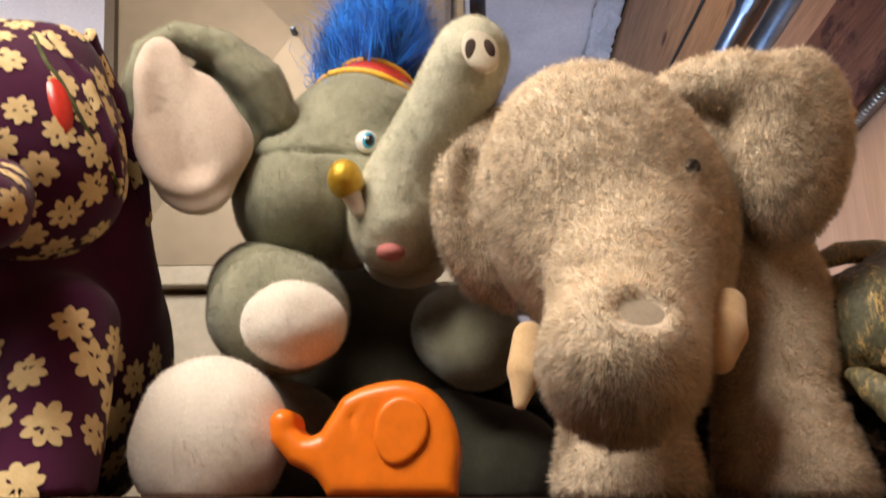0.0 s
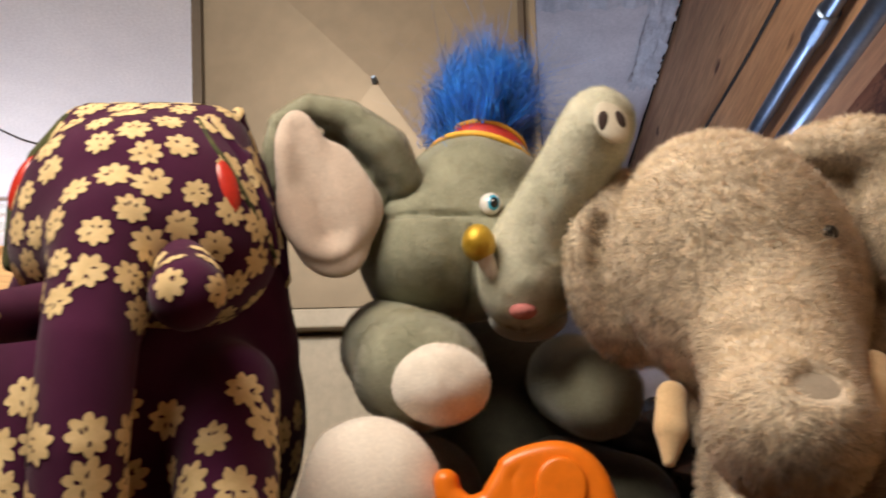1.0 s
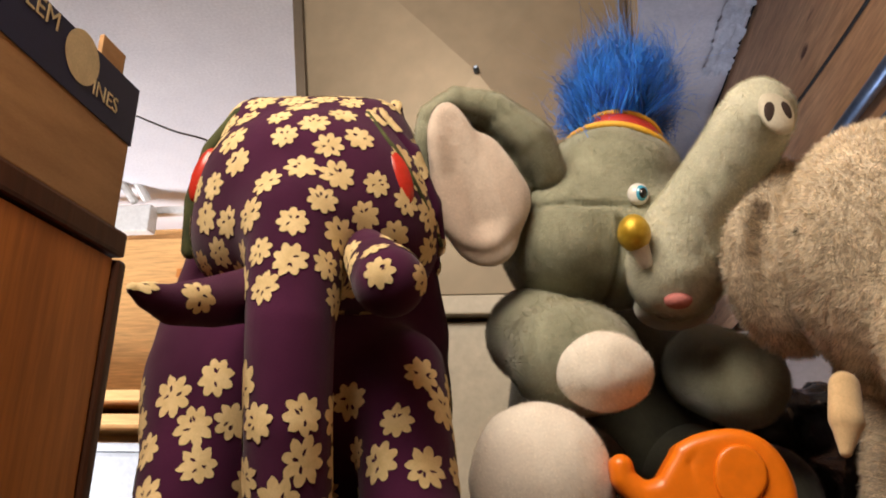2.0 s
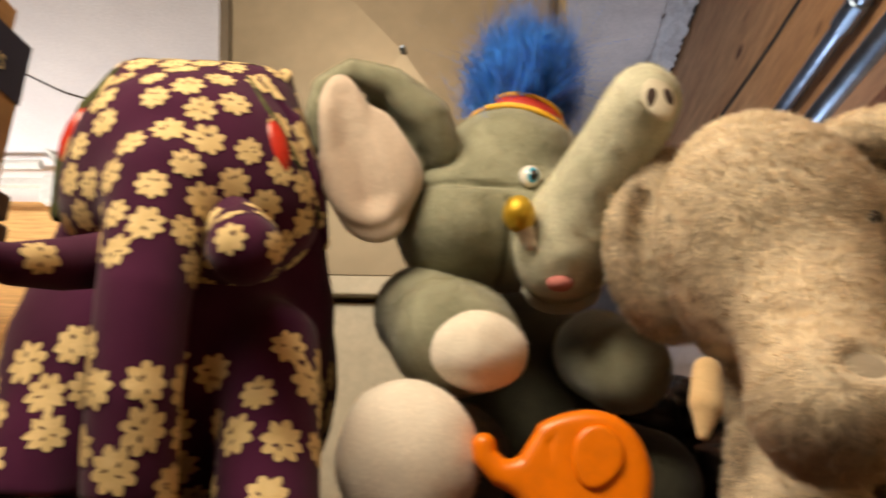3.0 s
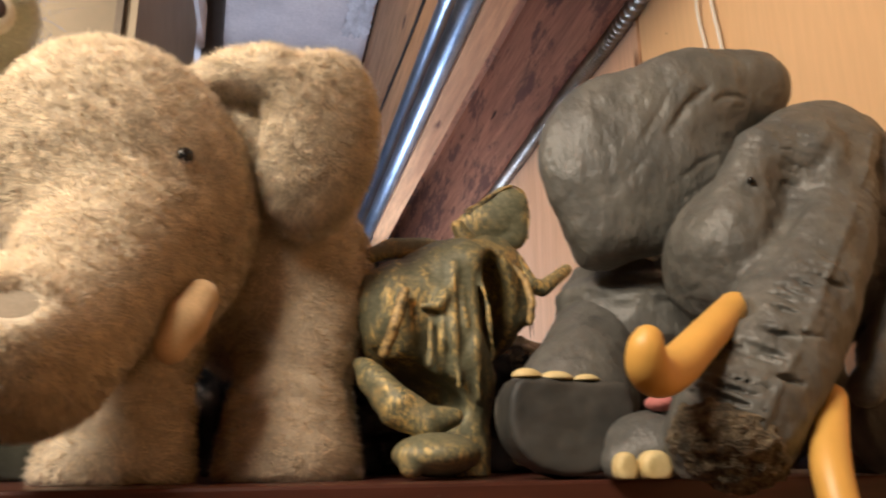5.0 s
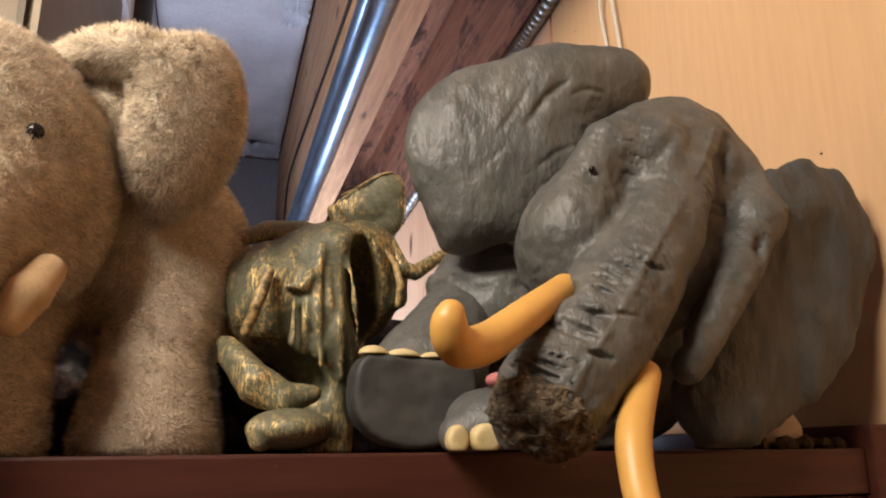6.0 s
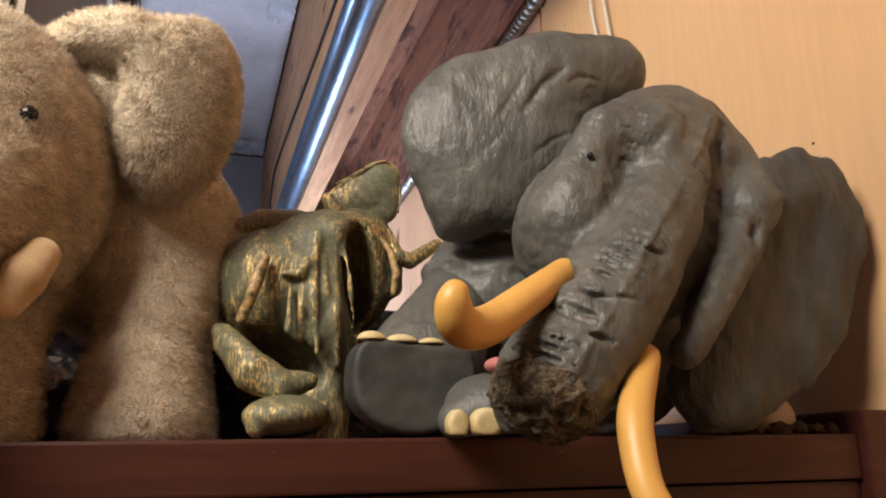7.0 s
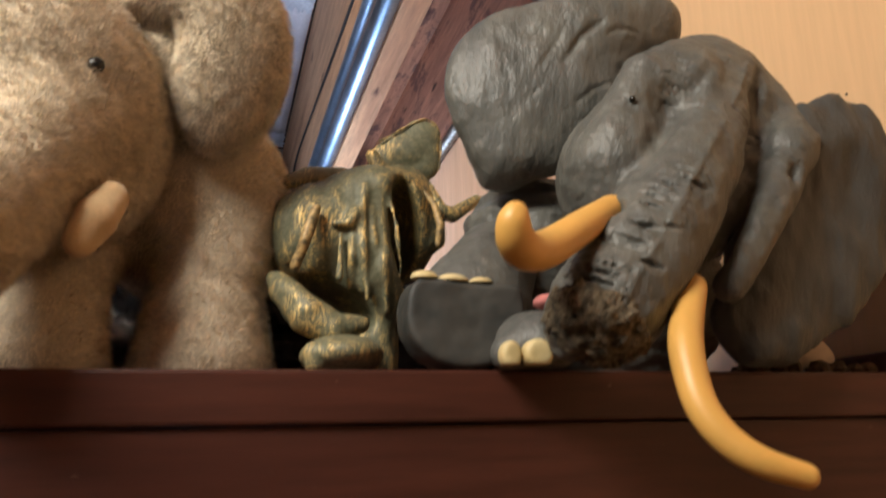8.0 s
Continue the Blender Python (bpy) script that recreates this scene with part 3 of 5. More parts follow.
# paper-faced insulation under the subfloor, with a torn edge beside the joist
def insulation():
    ob = thing("insulation_sheet", (0.1, 0.6, 2.89), "grey paper-faced insulation with a torn white edge", "insulation")
    rng = random.Random(4)
    z = 2.89
    ys = [0.10 + 2.42 * k / 80 for k in range(81)]
    sag = lambda x, y: 0.010 * math.sin(7 * y + 9 * x) * math.sin(8.3 * x) + 0.004 * math.sin(23 * y + 31 * x)
    bm = bmesh.new()
    rows = []
    for y in ys:
        end = rng.uniform(-0.03, 0.02) if y > 2.5 else 0
        rows.append([bm.verts.new((-0.018 + 0.388 * k / 16, y + (end + rng.uniform(-0.03, 0.03) if y > 2.5 else 0), z + sag(-0.018 + 0.388 * k / 16, y))) for k in range(17)])
    for a, b in zip(rows, rows[1:]):
        for k in range(len(a) - 1):
            bm.faces.new((a[k], a[k + 1], b[k + 1], b[k]))
    ext = bmesh.ops.extrude_face_region(bm, geom=bm.faces[:])
    bmesh.ops.translate(bm, vec=(0, 0, 0.008), verts=[e for e in ext["geom"] if isinstance(e, bmesh.types.BMVert)])
    part("facing", bm, M_sheet, ob, smooth=True)

    def ragged_strip(name, x0, x1, y0, y1, drop, label, steps=70, across=12):
        """A crumpled white strip under the facing, frayed along its far and free edges."""
        bm = bmesh.new()
        rows = []
        for k in range(steps + 1):
            y = y0 + (y1 - y0) * k / steps
            row = []
            for j in range(across + 1):
                x = x0 + (x1 - x0) * j / across + (rng.uniform(-0.006, 0.006) if j in (0, across) else 0)
                fold = float(value_noise(np.array([x * 2.2, y * 0.7, 0.3]), 38.0, 5)) + 0.5 * float(value_noise(np.array([x * 2, y, 0.7]), 90.0, 6))
                row.append(bm.verts.new((x, y + (rng.uniform(-0.012, 0.012) if k in (0, steps) else 0), z - 0.012 - drop * fold * math.sin(math.pi * (j + 0.5) / (across + 1)))))
            rows.append(row)
        for a, b in zip(rows, rows[1:]):
            for j in range(across):
                bm.faces.new((a[j], a[j + 1], b[j + 1], b[j]))
        part(name, bm, M_film, ob, label, True)

    ragged_strip("crumpled_fold", 0.300, 0.366, 0.75, 1.55, 0.016, "white crumpled fold beside the beam")
    ragged_strip("torn_edge", 0.02, 0.372, 2.40, 2.53, 0.020, "white torn paper edge", 14, 40)
    bm = bmesh.new()
    rows = []
    for k in range(41):
        y = 0.16 + 1.02 * k / 40 + rng.uniform(-0.004, 0.004)
        rows.append([bm.verts.new((-0.010 + 0.31 * j / 70, y, z - 0.016 - 0.0016 * math.sin(j * 1.25 + 1.6 * math.sin(9 * y + j * 0.13)) - 0.004 * math.sin(j * 0.47 + 3 * y + math.sin(7 * y)))) for j in range(71)])
    for a, b in zip(rows, rows[1:]):
        for j in range(70):
            bm.faces.new((a[j], a[j + 1], b[j + 1], b[j]))
    part("crinkled_film", bm, M_film, ob, "white crinkled film under the insulation", True)


insulation()


def flue():
    ob = thing("flue_pipe", (0.012, 1.06, 0.0), "dark sheet-metal flue pipe behind the plenum", "pipe")
    part("pipe", tube([(0.012, 1.06, 0.0), (0.012, 1.06, 2.0), (0.012, 1.06, 2.88)], 0.020, 24), M_ductedge, ob, smooth=True)
    part("band", tube([(0.012, 1.06, 2.20), (0.012, 1.06, 2.201), (0.012, 1.06, 2.229), (0.012, 1.06, 2.23)], [0.0195, 0.0225, 0.0225, 0.0195], 24), M_steel, ob, "steel clamp band", smooth=True)


flue()
structure("back_panel", box((-0.02, 1.5, 0.0), (0.548, 1.53, 2.14), 0.002), M_bluegrey, "low blue-grey painted partition at the back", "panel")
structure("trim", box((-0.02, 1.492, 2.141), (0.548, 1.538, 2.160), 0.003), M_eyewhite, "white cap on the low partition", "trim")


def back_window():
    ob = thing("window", (0.16, 1.49, 1.72), "small daylit basement window at the back", "window")
    for lo, hi in (((-0.04, 1.47, 1.44), (-0.015, 1.5, 2.0)), ((0.335, 1.47, 1.44), (0.36, 1.5, 2.0)), ((-0.015, 1.47, 1.44), (0.335, 1.5, 1.465)), ((-0.015, 1.47, 1.975), (0.335, 1.5, 2.0))):
        part("frame", box(lo, hi, 0.002), M_eyewhite, ob)


back_window()


# furnace plenum: cross-broken sheet metal over a cream furnace
def furnace():
    ob = thing("furnace", (-0.2, 0.65, 0.0), "cream enamel furnace cabinet under a tan sheet-metal plenum", "furnace")
    part("cabinet", box((-0.375, 0.452, 0.0), (-0.012, 0.95, 1.952), 0.006), M_cream, ob)
    part("lip", box((-0.385, 0.434, 1.955), (-0.004, 0.96, 1.976), 0.002), M_cream, ob, "cream folded metal lip")
    bm = bmesh.new()
    y = 0.446
    a, b, c, d = [bm.verts.new(p) for p in ((-0.372, y, 1.98), (-0.010, y, 1.98), (-0.006, y, 2.515), (-0.436, y, 2.515))]
    m = bm.verts.new((-0.192, y - 0.022, 2.243))
    for p, q in ((a, b), (b, c), (c, d), (d, a)):
        bm.faces.new((p, q, m))
    back = [bm.verts.new((v.co.x, 0.95, v.co.z)) for v in (a, b, c, d)]
    for k in range(4):
        f = (a, b, c, d)
        bm.faces.new((f[k], f[(k + 1) % 4], back[(k + 1) % 4], back[k]))
    part("plenum", bm, M_duct, ob, "tan cross-broken sheet-metal plenum")
    part("flange", prism(((-0.384, 1.98), (-0.372, 1.98), (-0.436, 2.515), (-0.448, 2.515)), 0.436, 0.47, "y"), M_ductedge, ob, "dark folded flange")
    for x in (-0.022, -0.008):
        part("flange", prism(((x - 0.004, 1.98), (x + 0.003, 1.98), (x + 0.006, 2.515), (x - 0.001, 2.515)), 0.434, 0.47, "y"), M_ductedge if x < -0.015 else M_duct, ob, "folded seam flange")
    for x, z in ((-0.192, 2.243),):
        part("screw", tube([(x, 0.43, z), (x, 0.417, z), (x, 0.414, z)], [0.0036, 0.0036, 0.002], 10), M_steel, ob, "steel screw head")


furnace()


# ---- the cabinet that carries the elephants ----
def top_cabinet():
    ob = thing("cabinet", (0.06, 0.17, 0.0), "dark mahogany varnished cabinet, scuffed along its top edge", "cabinet")
    part("top", box((-0.412, 0.0, 1.7265), (0.5305, 0.34, 1.75), 0.0016), M_mahogany, ob)
    part("frieze", box((-0.410, 0.003, 1.60), (0.5295, 0.024, 1.7254), 0.0006), M_mahogany, ob)
    part("carcass", box((-0.410, 0.026, 0.0), (0.5295, 0.34, 1.7245)), M_mahogany, ob)
    part("door", box((-0.405, 0.006, 0.08), (0.056, 0.0255, 1.59), 0.002), M_mahogany, ob)
    part("door", box((0.060, 0.006, 0.08), (0.52, 0.0255, 1.59), 0.002), M_mahogany, ob)
    part("post", box((0.531, -0.006, 0.0), (0.5490, 0.30, 1.7625), 0.0018), M_mahogany, ob, "mahogany corner post standing proud of the top")


top_cabinet()


def clay_crumbs():
    rng = random.Random(9)
    bm = bmesh.new()
    for _ in range(150):
        x, y, s = rng.uniform(0.44, 0.522), rng.uniform(0.004, 0.05), rng.uniform(0.0012, 0.0048)
        x += (y - 0.004) * 0.4
        if x > 0.522:
            x -= 0.06
        r = bmesh.ops.create_icosphere(bm, subdivisions=1, radius=s, matrix=pose(x, y, 1.75 + s * 0.6, rng.uniform(0, 90), rng.uniform(0, 90), 0))
        for v in r["verts"]:
            v.co += Vector([rng.uniform(-0.3, 0.3) * s for _ in range(3)])
    ob = part("crumbs", bm, M_dirt)
    tagged(ob, "brown clay crumbs on the cabinet top", "crumbs", kind="stuff")


clay_crumbs()


# ---- beside it: a brown cabinet with a fruit crate ----
def side_cabinet():
    ob = thing("side_cabinet", (-0.7, -0.1, 0.0), "orange-brown veneered cabinet with dark worn edging", "cabinet")
    part("side", box((-0.44, -0.24, 0.0), (-0.42, 0.126, 1.925), 0.002), M_cab, ob)
    part("top", box((-1.0, -0.25, 1.927), (-0.416, 0.134, 1.946), 0.003), M_cabedge, ob, "dark cabinet top")
    part("edging", box((-0.444, 0.1275, 0.0), (-0.4165, 0.139, 1.9255), 0.004, 3), M_cabedge, ob, "dark rounded edging")
    part("carcass", box((-0.99, -0.23, 0.0), (-0.442, 0.125, 1.925)), M_cab, ob)


side_cabinet()


def word(text, size, material, parent, m, label="", name="lettering"):
    """Flat letters with a little thickness, as a mesh, placed by m."""
    cu = bpy.data.curves.new(name, "FONT")
    cu.body, cu.size, cu.extrude, cu.resolution_u = text, size, 0.0002, 3
    tmp = new(name, cu)
    bpy.context.view_layer.update()
    me = bpy.data.meshes.new_from_object(tmp.evaluated_get(bpy.context.evaluated_depsgraph_get()))
    bpy.data.objects.remove(tmp)
    me.transform(Matrix.Translation(-origin(parent)) @ m)
    me.materials.clear()
    me.materials.append(material)
    ob = new(name, me)
    ob.parent = parent
    return tagged(ob, label)


def crate():
    ob = thing("fruit_crate", (-0.52, -0.03, 1.946), "cardboard clementine crate with a navy printed band", "crate")
    x0, x1, y0, y1, z0, z1 = -0.64, -0.420, -0.235, 0.122, 1.947, 2.058
    part("bottom", box((x0, y0, z0), (x1 - 0.004, y1 - 0.004, z0 + 0.004)), M_card, ob)
    for n, lo, hi in (("long_side", (x1 - 0.004, y0, z0), (x1, y1, z1)), ("long_side", (x0, y0, z0), (x0 + 0.004, y1, z1)),
                      ("end", (x0 + 0.004, y1 - 0.004, z0), (x1 - 0.004, y1, z1)), ("end", (x0 + 0.004, y0, z0), (x1 - 0.004, y0 + 0.004, z1))):
        part(n, box(lo, hi, 0.001), M_card, ob)
    part("band", prism(((y0, 2.024), (y1 + 0.001, 2.012), (y1 + 0.001, z1 + 0.001), (y0, z1 + 0.001)), x1 - 0.001, x1 + 0.0012, "x"), M_navy, ob, "navy printed band")
    part("flap", box((x1 - 0.006, 0.075, z1 - 0.004), (x1 - 0.002, 0.104, z1 + 0.020), 0.001), M_card, ob, "bent cardboard tab")
    disc = bmesh.new()
    bmesh.ops.create_circle(disc, cap_ends=True, segments=32, radius=0.019, matrix=Matrix.Translation((x1 + 0.0018, 0.052, 2.044)) @ Matrix.Rotation(radians(90), 4, "Y"))
    part("emblem", disc, M_print, ob, "cream oval emblem")
    face = lambda y, z: Matrix.Translation((x1 + 0.0018, y, z)) @ Matrix(((0, 0, 1, 0), (1, 0, 0, 0), (0, 1, 0, 0), (0, 0, 0, 1)))
    word("CLEM", 0.019, M_print, ob, face(-0.022, 2.045), "cream printed letters")
    word("INES", 0.016, M_print, ob, face(0.067, 2.026), "cream printed letters")


crate()


cord = thing("cord", (-0.4084, 0.116, 2.0302), "thin dark cord hanging from the crate", "cord")
part("strand", tube(smooth_path([(-0.4133, 0.116, 2.0333), (-0.3669, 0.09, 2.0053), (-0.3299, 0.07, 1.9857), (-0.3192, 0.075, 1.9738)], 8), 0.0007, 6), M_wire, cord, smooth=True)


# far behind: boards, a bracket and bins under the ceiling
def far_shelves():
    ob = thing("wooden_shelf", (-1.2, 1.45, 0.0), "light wooden shelf unit at the back with storage bins", "shelf")
    for z in (1.985, 1.93, 1.70):
        part("shelf_board", box((-2.1, 1.30, z - 0.012), (-0.46, 1.64, z + 0.012), 0.001), M_birch, ob)
    part("back_board", box((-2.1, 1.62, 0.0), (-0.46, 1.645, 2.48)), M_birch, ob)
    part("upright", box((-1.02, 1.32, 0.0), (-0.99, 1.62, 2.12)), M_birch, ob)
    part("slot_plate", box((-1.18, 1.612, 2.36), (-1.02, 1.619, 2.385)), M_cab, ob, "brown slot in the board")
    bin_ob = thing("storage_bin", (-1.25, 1.45, 1.71), "pale translucent plastic storage bin", "bin")
    part("tub", box((-1.55, 1.33, 1.7135), (-0.95, 1.6, 1.86), 0.012), M_bin, bin_ob)
    part("lid", box((-1.56, 1.325, 1.8605), (-0.94, 1.605, 1.88), 0.004), M_bin, bin_ob, "pale plastic lid")
    tray = thing("dark_bin", (-1.2, 1.45, 0.0), "dark plastic bin with a white label", "bin")
    part("tub", box((-1.5, 1.28, 1.3), (-0.85, 1.6, 1.68), 0.01), M_black, tray)
    part("tag", box((-1.16, 1.274, 1.62), (-1.09, 1.2795, 1.652)), M_eyewhite, tray, "white paper label")


far_shelves()
bracket = thing("shelf_bracket", (-1.15, 1.3, 2.4), "white metal shelf bracket hanging from the ceiling", "bracket")
part("arm", tube([(-1.2041, 1.25, 2.6255), (-1.1426, 1.35, 2.4859)], 0.012, 8), M_eyewhite, bracket)
part("arm", tube([(-1.2077, 1.25, 2.5553), (-1.1768, 1.35, 2.4842)], 0.010, 8), M_eyewhite, bracket)
part("cross_bar", tube([(-1.6815, 1.3, 2.48), (-1.2116, 1.3, 2.4846)], 0.012, 10), M_eyewhite, bracket)
part("foot", box((-1.22, 1.33, 2.40), (-1.12, 1.37, 2.47), 0.004), M_eyewhite, bracket)
rail = thing("light_rail", (-1.3, 1.3, 2.4), "white painted rail under the ceiling", "rail")
part("rail", box((-1.6, 1.36, 2.455), (-0.7, 1.385, 2.475), 0.003), M_eyewhite, rail)


# ---- the tan plush elephant ----
def tan_elephant():
    ob = thing("plush_elephant", (0.10, 0.06, 1.75), "tan short-pile plush elephant standing, with felt tusks and floppy ears", "stuffed toy", "elephants on the cabinet")
    skull = ball((0.0750, 0.0545, 1.8868), (0.0606, 0.0500, 0.0758), (9, -22, 11))
    # the trunk hangs forward and curls up, so that its flat felt end looks at the ceiling
    trunk = union(limb((0.0790, 0.030, 1.8550, 0.0350), (0.0690, -0.004, 1.8160, 0.0300), (0.0625, -0.020, 1.7985, 0.0270)),
                  limb((0.0625, -0.020, 1.7985, 0.0270), (0.0610, -0.036, 1.7990, 0.0255)), k=0.010)
    head = union(skull, trunk, ball((0.0990, 0.046, 1.8380), (0.0180, 0.022, 0.0180)), k=0.014)
    nose = minus(head, ball((0.0650, -0.0600, 1.8160), (0.0130, 0.013, 0.0105), (-35, 0, 0)),
                 limb((0.0732, -0.016, 1.8579, 0.0007), (0.0880, -0.013, 1.8409, 0.0014), (0.0960, -0.004, 1.8231, 0.0012)), k=0.005)
    nose = minus(nose, limb((0.0390, 0.0000, 1.8420, 0.0006), (0.0560, -0.0180, 1.8370, 0.0016), (0.0740, -0.0200, 1.8330, 0.0014), (0.0880, -0.0120, 1.8270, 0.0006)), k=0.006)
    mid = np.array((0.0596, 0, 1.8991))
    nose = seam(nose, mid, (1, 0.06, 0.10), 0.0016, 0.0013, lambda p: (p[..., 2] > mid[2] - 0.03) & (p[..., 1] < 0.09))
    # barrel and back legs behind, with two fore legs pinched above the paws
    fore_r = union(limb((0.1680, 0.112, 1.8440, 0.0350), (0.1620, 0.100, 1.8120, 0.0300)), limb((0.1600, 0.092, 1.7840, 0.0315), (0.1600, 0.086, 1.7560, 0.0362)), k=0.005)
    fore_l = union(limb((0.0860, 0.112, 1.8400, 0.0330), (0.0830, 0.095, 1.8120, 0.0290)), limb((0.0810, 0.084, 1.7840, 0.0305), (0.0795, 0.076, 1.7560, 0.0352)), k=0.005)
    body = above(union(ball((0.1480, 0.150, 1.8680), (0.0600, 0.078, 0.0640)), fore_r, fore_l, k=0.012), 1.7502)
    ear_r = union(ball((0.1685, 0.0500, 1.9180), (0.0290, 0.0165, 0.0500), (15, 7, 11)), limb((0.1060, 0.062, 1.9500, 0.0110), (0.1220, 0.052, 1.9545, 0.0120), (0.1420, 0.042, 1.9520, 0.0140), (0.1580, 0.044, 1.9440, 0.0150)), k=0.012)
    ear_r = union(ear_r, ball((0.1400, 0.0700, 1.9180), (0.0300, 0.0130, 0.0400), (15, 7, 11)), k=0.006)
    ear_r = minus(ear_r, limb((0.1180, 0.030, 1.9330, 0.0040), (0.1330, 0.025, 1.9330, 0.0050), (0.1400, 0.020, 1.9270, 0.0025)), k=0.008)
    ear_l = ball((0.0260, 0.0800, 1.8990), (0.0407, 0.0190, 0.0553), (15, -8, 17))
    ear_l = minus(ear_l, limb((0.0060, 0.058, 1.9180, 0.0030), (0.0040, 0.060, 1.8950, 0.0045), (0.0120, 0.062, 1.8700, 0.0030)), k=0.010)
    disc_at = np.array((0.0641, -0.0505, 1.8078))
    for name, shape, count, label in (("head", nose, 60000, ""), ("body", body, 52000, ""), ("ear", ear_r, 24000, ""), ("ear", ear_l, 15000, "")):
        p, v, q = soft(name, shape, 0.0026, M_tan_base, ob, label)
        pile("fur", v, q, int(count * 2.0), 0.0046, 0.00016, M_tan, p, 11 + count % 7, lean=(0, 0.03, -0.45), loose=0.3, clump=0.7, keep=lambda a, n: np.linalg.norm(a - disc_at, axis=1) > 0.0108)
    soft("nostril", ball(disc_at + (0, -0.0008, 0), (0.0118, 0.0106, 0.0024), (58, 5, 0)), 0.0010, M_tan_felt, ob, "flat tan felt disc on the trunk's end")
    soft("tusk", limb((0.1180, 0.018, 1.8290, 0.0078), (0.1130, 0.011, 1.8170, 0.0100), (0.1080, 0.009, 1.8060, 0.0078), flat=((0.55, -0.83, 0.0), 1.35)), 0.0012, M_tusk_felt, ob, "cream felt tusk")
    soft("tusk", limb((0.0335, 0.050, 1.8220, 0.0080), (0.0310, 0.046, 1.8060, 0.0090), (0.0280, 0.044, 1.7910, 0.0035), flat=((0.3, -0.95, 0.0), 1.4)), 0.0012, M_tusk_felt, ob, "cream felt tusk")
    eye_at = surface_point(nose, (0.047, -0.328, 1.762), (0.1068, 0.0160, 1.8930))
    soft("eye", ball(eye_at, (0.0042, 0.0030, 0.0042)), 0.0006, M_black, ob, "small black plastic eye")
    soft("eye", ball((0.0180, 0.0350, 1.8990), (0.0035, 0.0035, 0.0042)), 0.0006, M_black, ob, "small black plastic eye")


tan_elephant()


# ---- the grey-green clown elephant ----
def tuft(parent, base, height, spread, count, seed):
    """Matted hair: locks that each lean their own way, of hairs that draw together and fray at the tips."""
    rng = np.random.default_rng(seed)
    locks = 85
    la = rng.uniform(0, 2 * np.pi, locks)
    lr = np.sqrt(rng.random(locks))
    foot = np.stack([np.cos(la) * lr * 0.017, np.sin(la) * lr * 0.017, np.zeros(locks)], 1)
    lean = np.stack([np.cos(la) * lr, np.sin(la) * lr, np.zeros(locks)], 1) * spread * rng.uniform(0.3, 1.25, (locks, 1)) + rng.normal(0, 0.007, (locks, 3))
    reach = height * rng.uniform(0.42, 1.05, locks) * (1.18 - 0.66 * lr)
    sway = rng.normal(0, 0.015, (locks, 3))
    of = rng.integers(0, locks, count)
    root = np.array(base) + foot[of] + rng.normal(0, 0.0030, (count, 3)) * np.array((1, 1, 0.2))
    ln = (reach[of] * rng.uniform(0.55, 1.15, count))[:, None]
    fray = rng.normal(0, 0.0062, (count, 3))
    stray = (rng.random(count) < 0.05)[:, None] * rng.normal(0, 0.020, (count, 3)) * np.array((1, 1, 0.4))
    side = rng.normal(0, 1, (count, 3))
    side[:, 2] *= 0.2
    side /= np.linalg.norm(side, axis=1, keepdims=True)
    phase, wave = rng.uniform(0, 6.28, (count, 1)), rng.normal(0, 0.0028, (count, 3))
    steps = (0.0, 0.2, 0.4, 0.6, 0.8)
    rows = []
    for u in (*steps, 1.0):
        p = root + np.array((0, 0, 1)) * ln * u * (1 - 0.22 * u) + lean[of] * u ** 1.35 + sway[of] * math.sin(3.4 * u) * u + (fray + stray) * u ** 2 + wave * np.sin(phase + 8 * u) * u
        w = 0.00040 * (1.1 - u)
        rows += [p - side * w, p + side * w] if u < 1 else [p]
    verts = np.stack(rows, 1).reshape(-1, 3)
    n = 2 * len(steps) + 1
    k = np.arange(count)[:, None] * n
    faces = []
    for s in range(0, 2 * len(steps) - 2, 2):
        faces += (k + np.array([[s, s + 1, s + 3, s + 2]])).tolist()
    faces += (k + np.array([[n - 3, n - 2, n - 1]])).tolist()
    lit = foot[of] * 0.6 + lean[of] * 0.5 + np.array((0, -0.012, 0.012)) + rng.normal(0, 0.007, (count, 3))
    lit /= np.linalg.norm(lit, axis=1, keepdims=True)
    return mesh_ob("hair_tuft", verts, faces, M_blue, parent, "matted bright blue tuft of hair", True, "stuff", np.repeat(lit, n, 0))


def ring(centre, radius, r, squash=1.0, tilt=(0, 0, 0), sides=40):
    rot = Euler([radians(a) for a in tilt]).to_matrix()
    pts = [Vector(centre) + rot @ Vector((radius * math.cos(a), radius * squash * math.sin(a), 0)) for a in [2 * math.pi * s / sides for s in range(sides + 1)]]
    return tube(pts, r, 8, False)


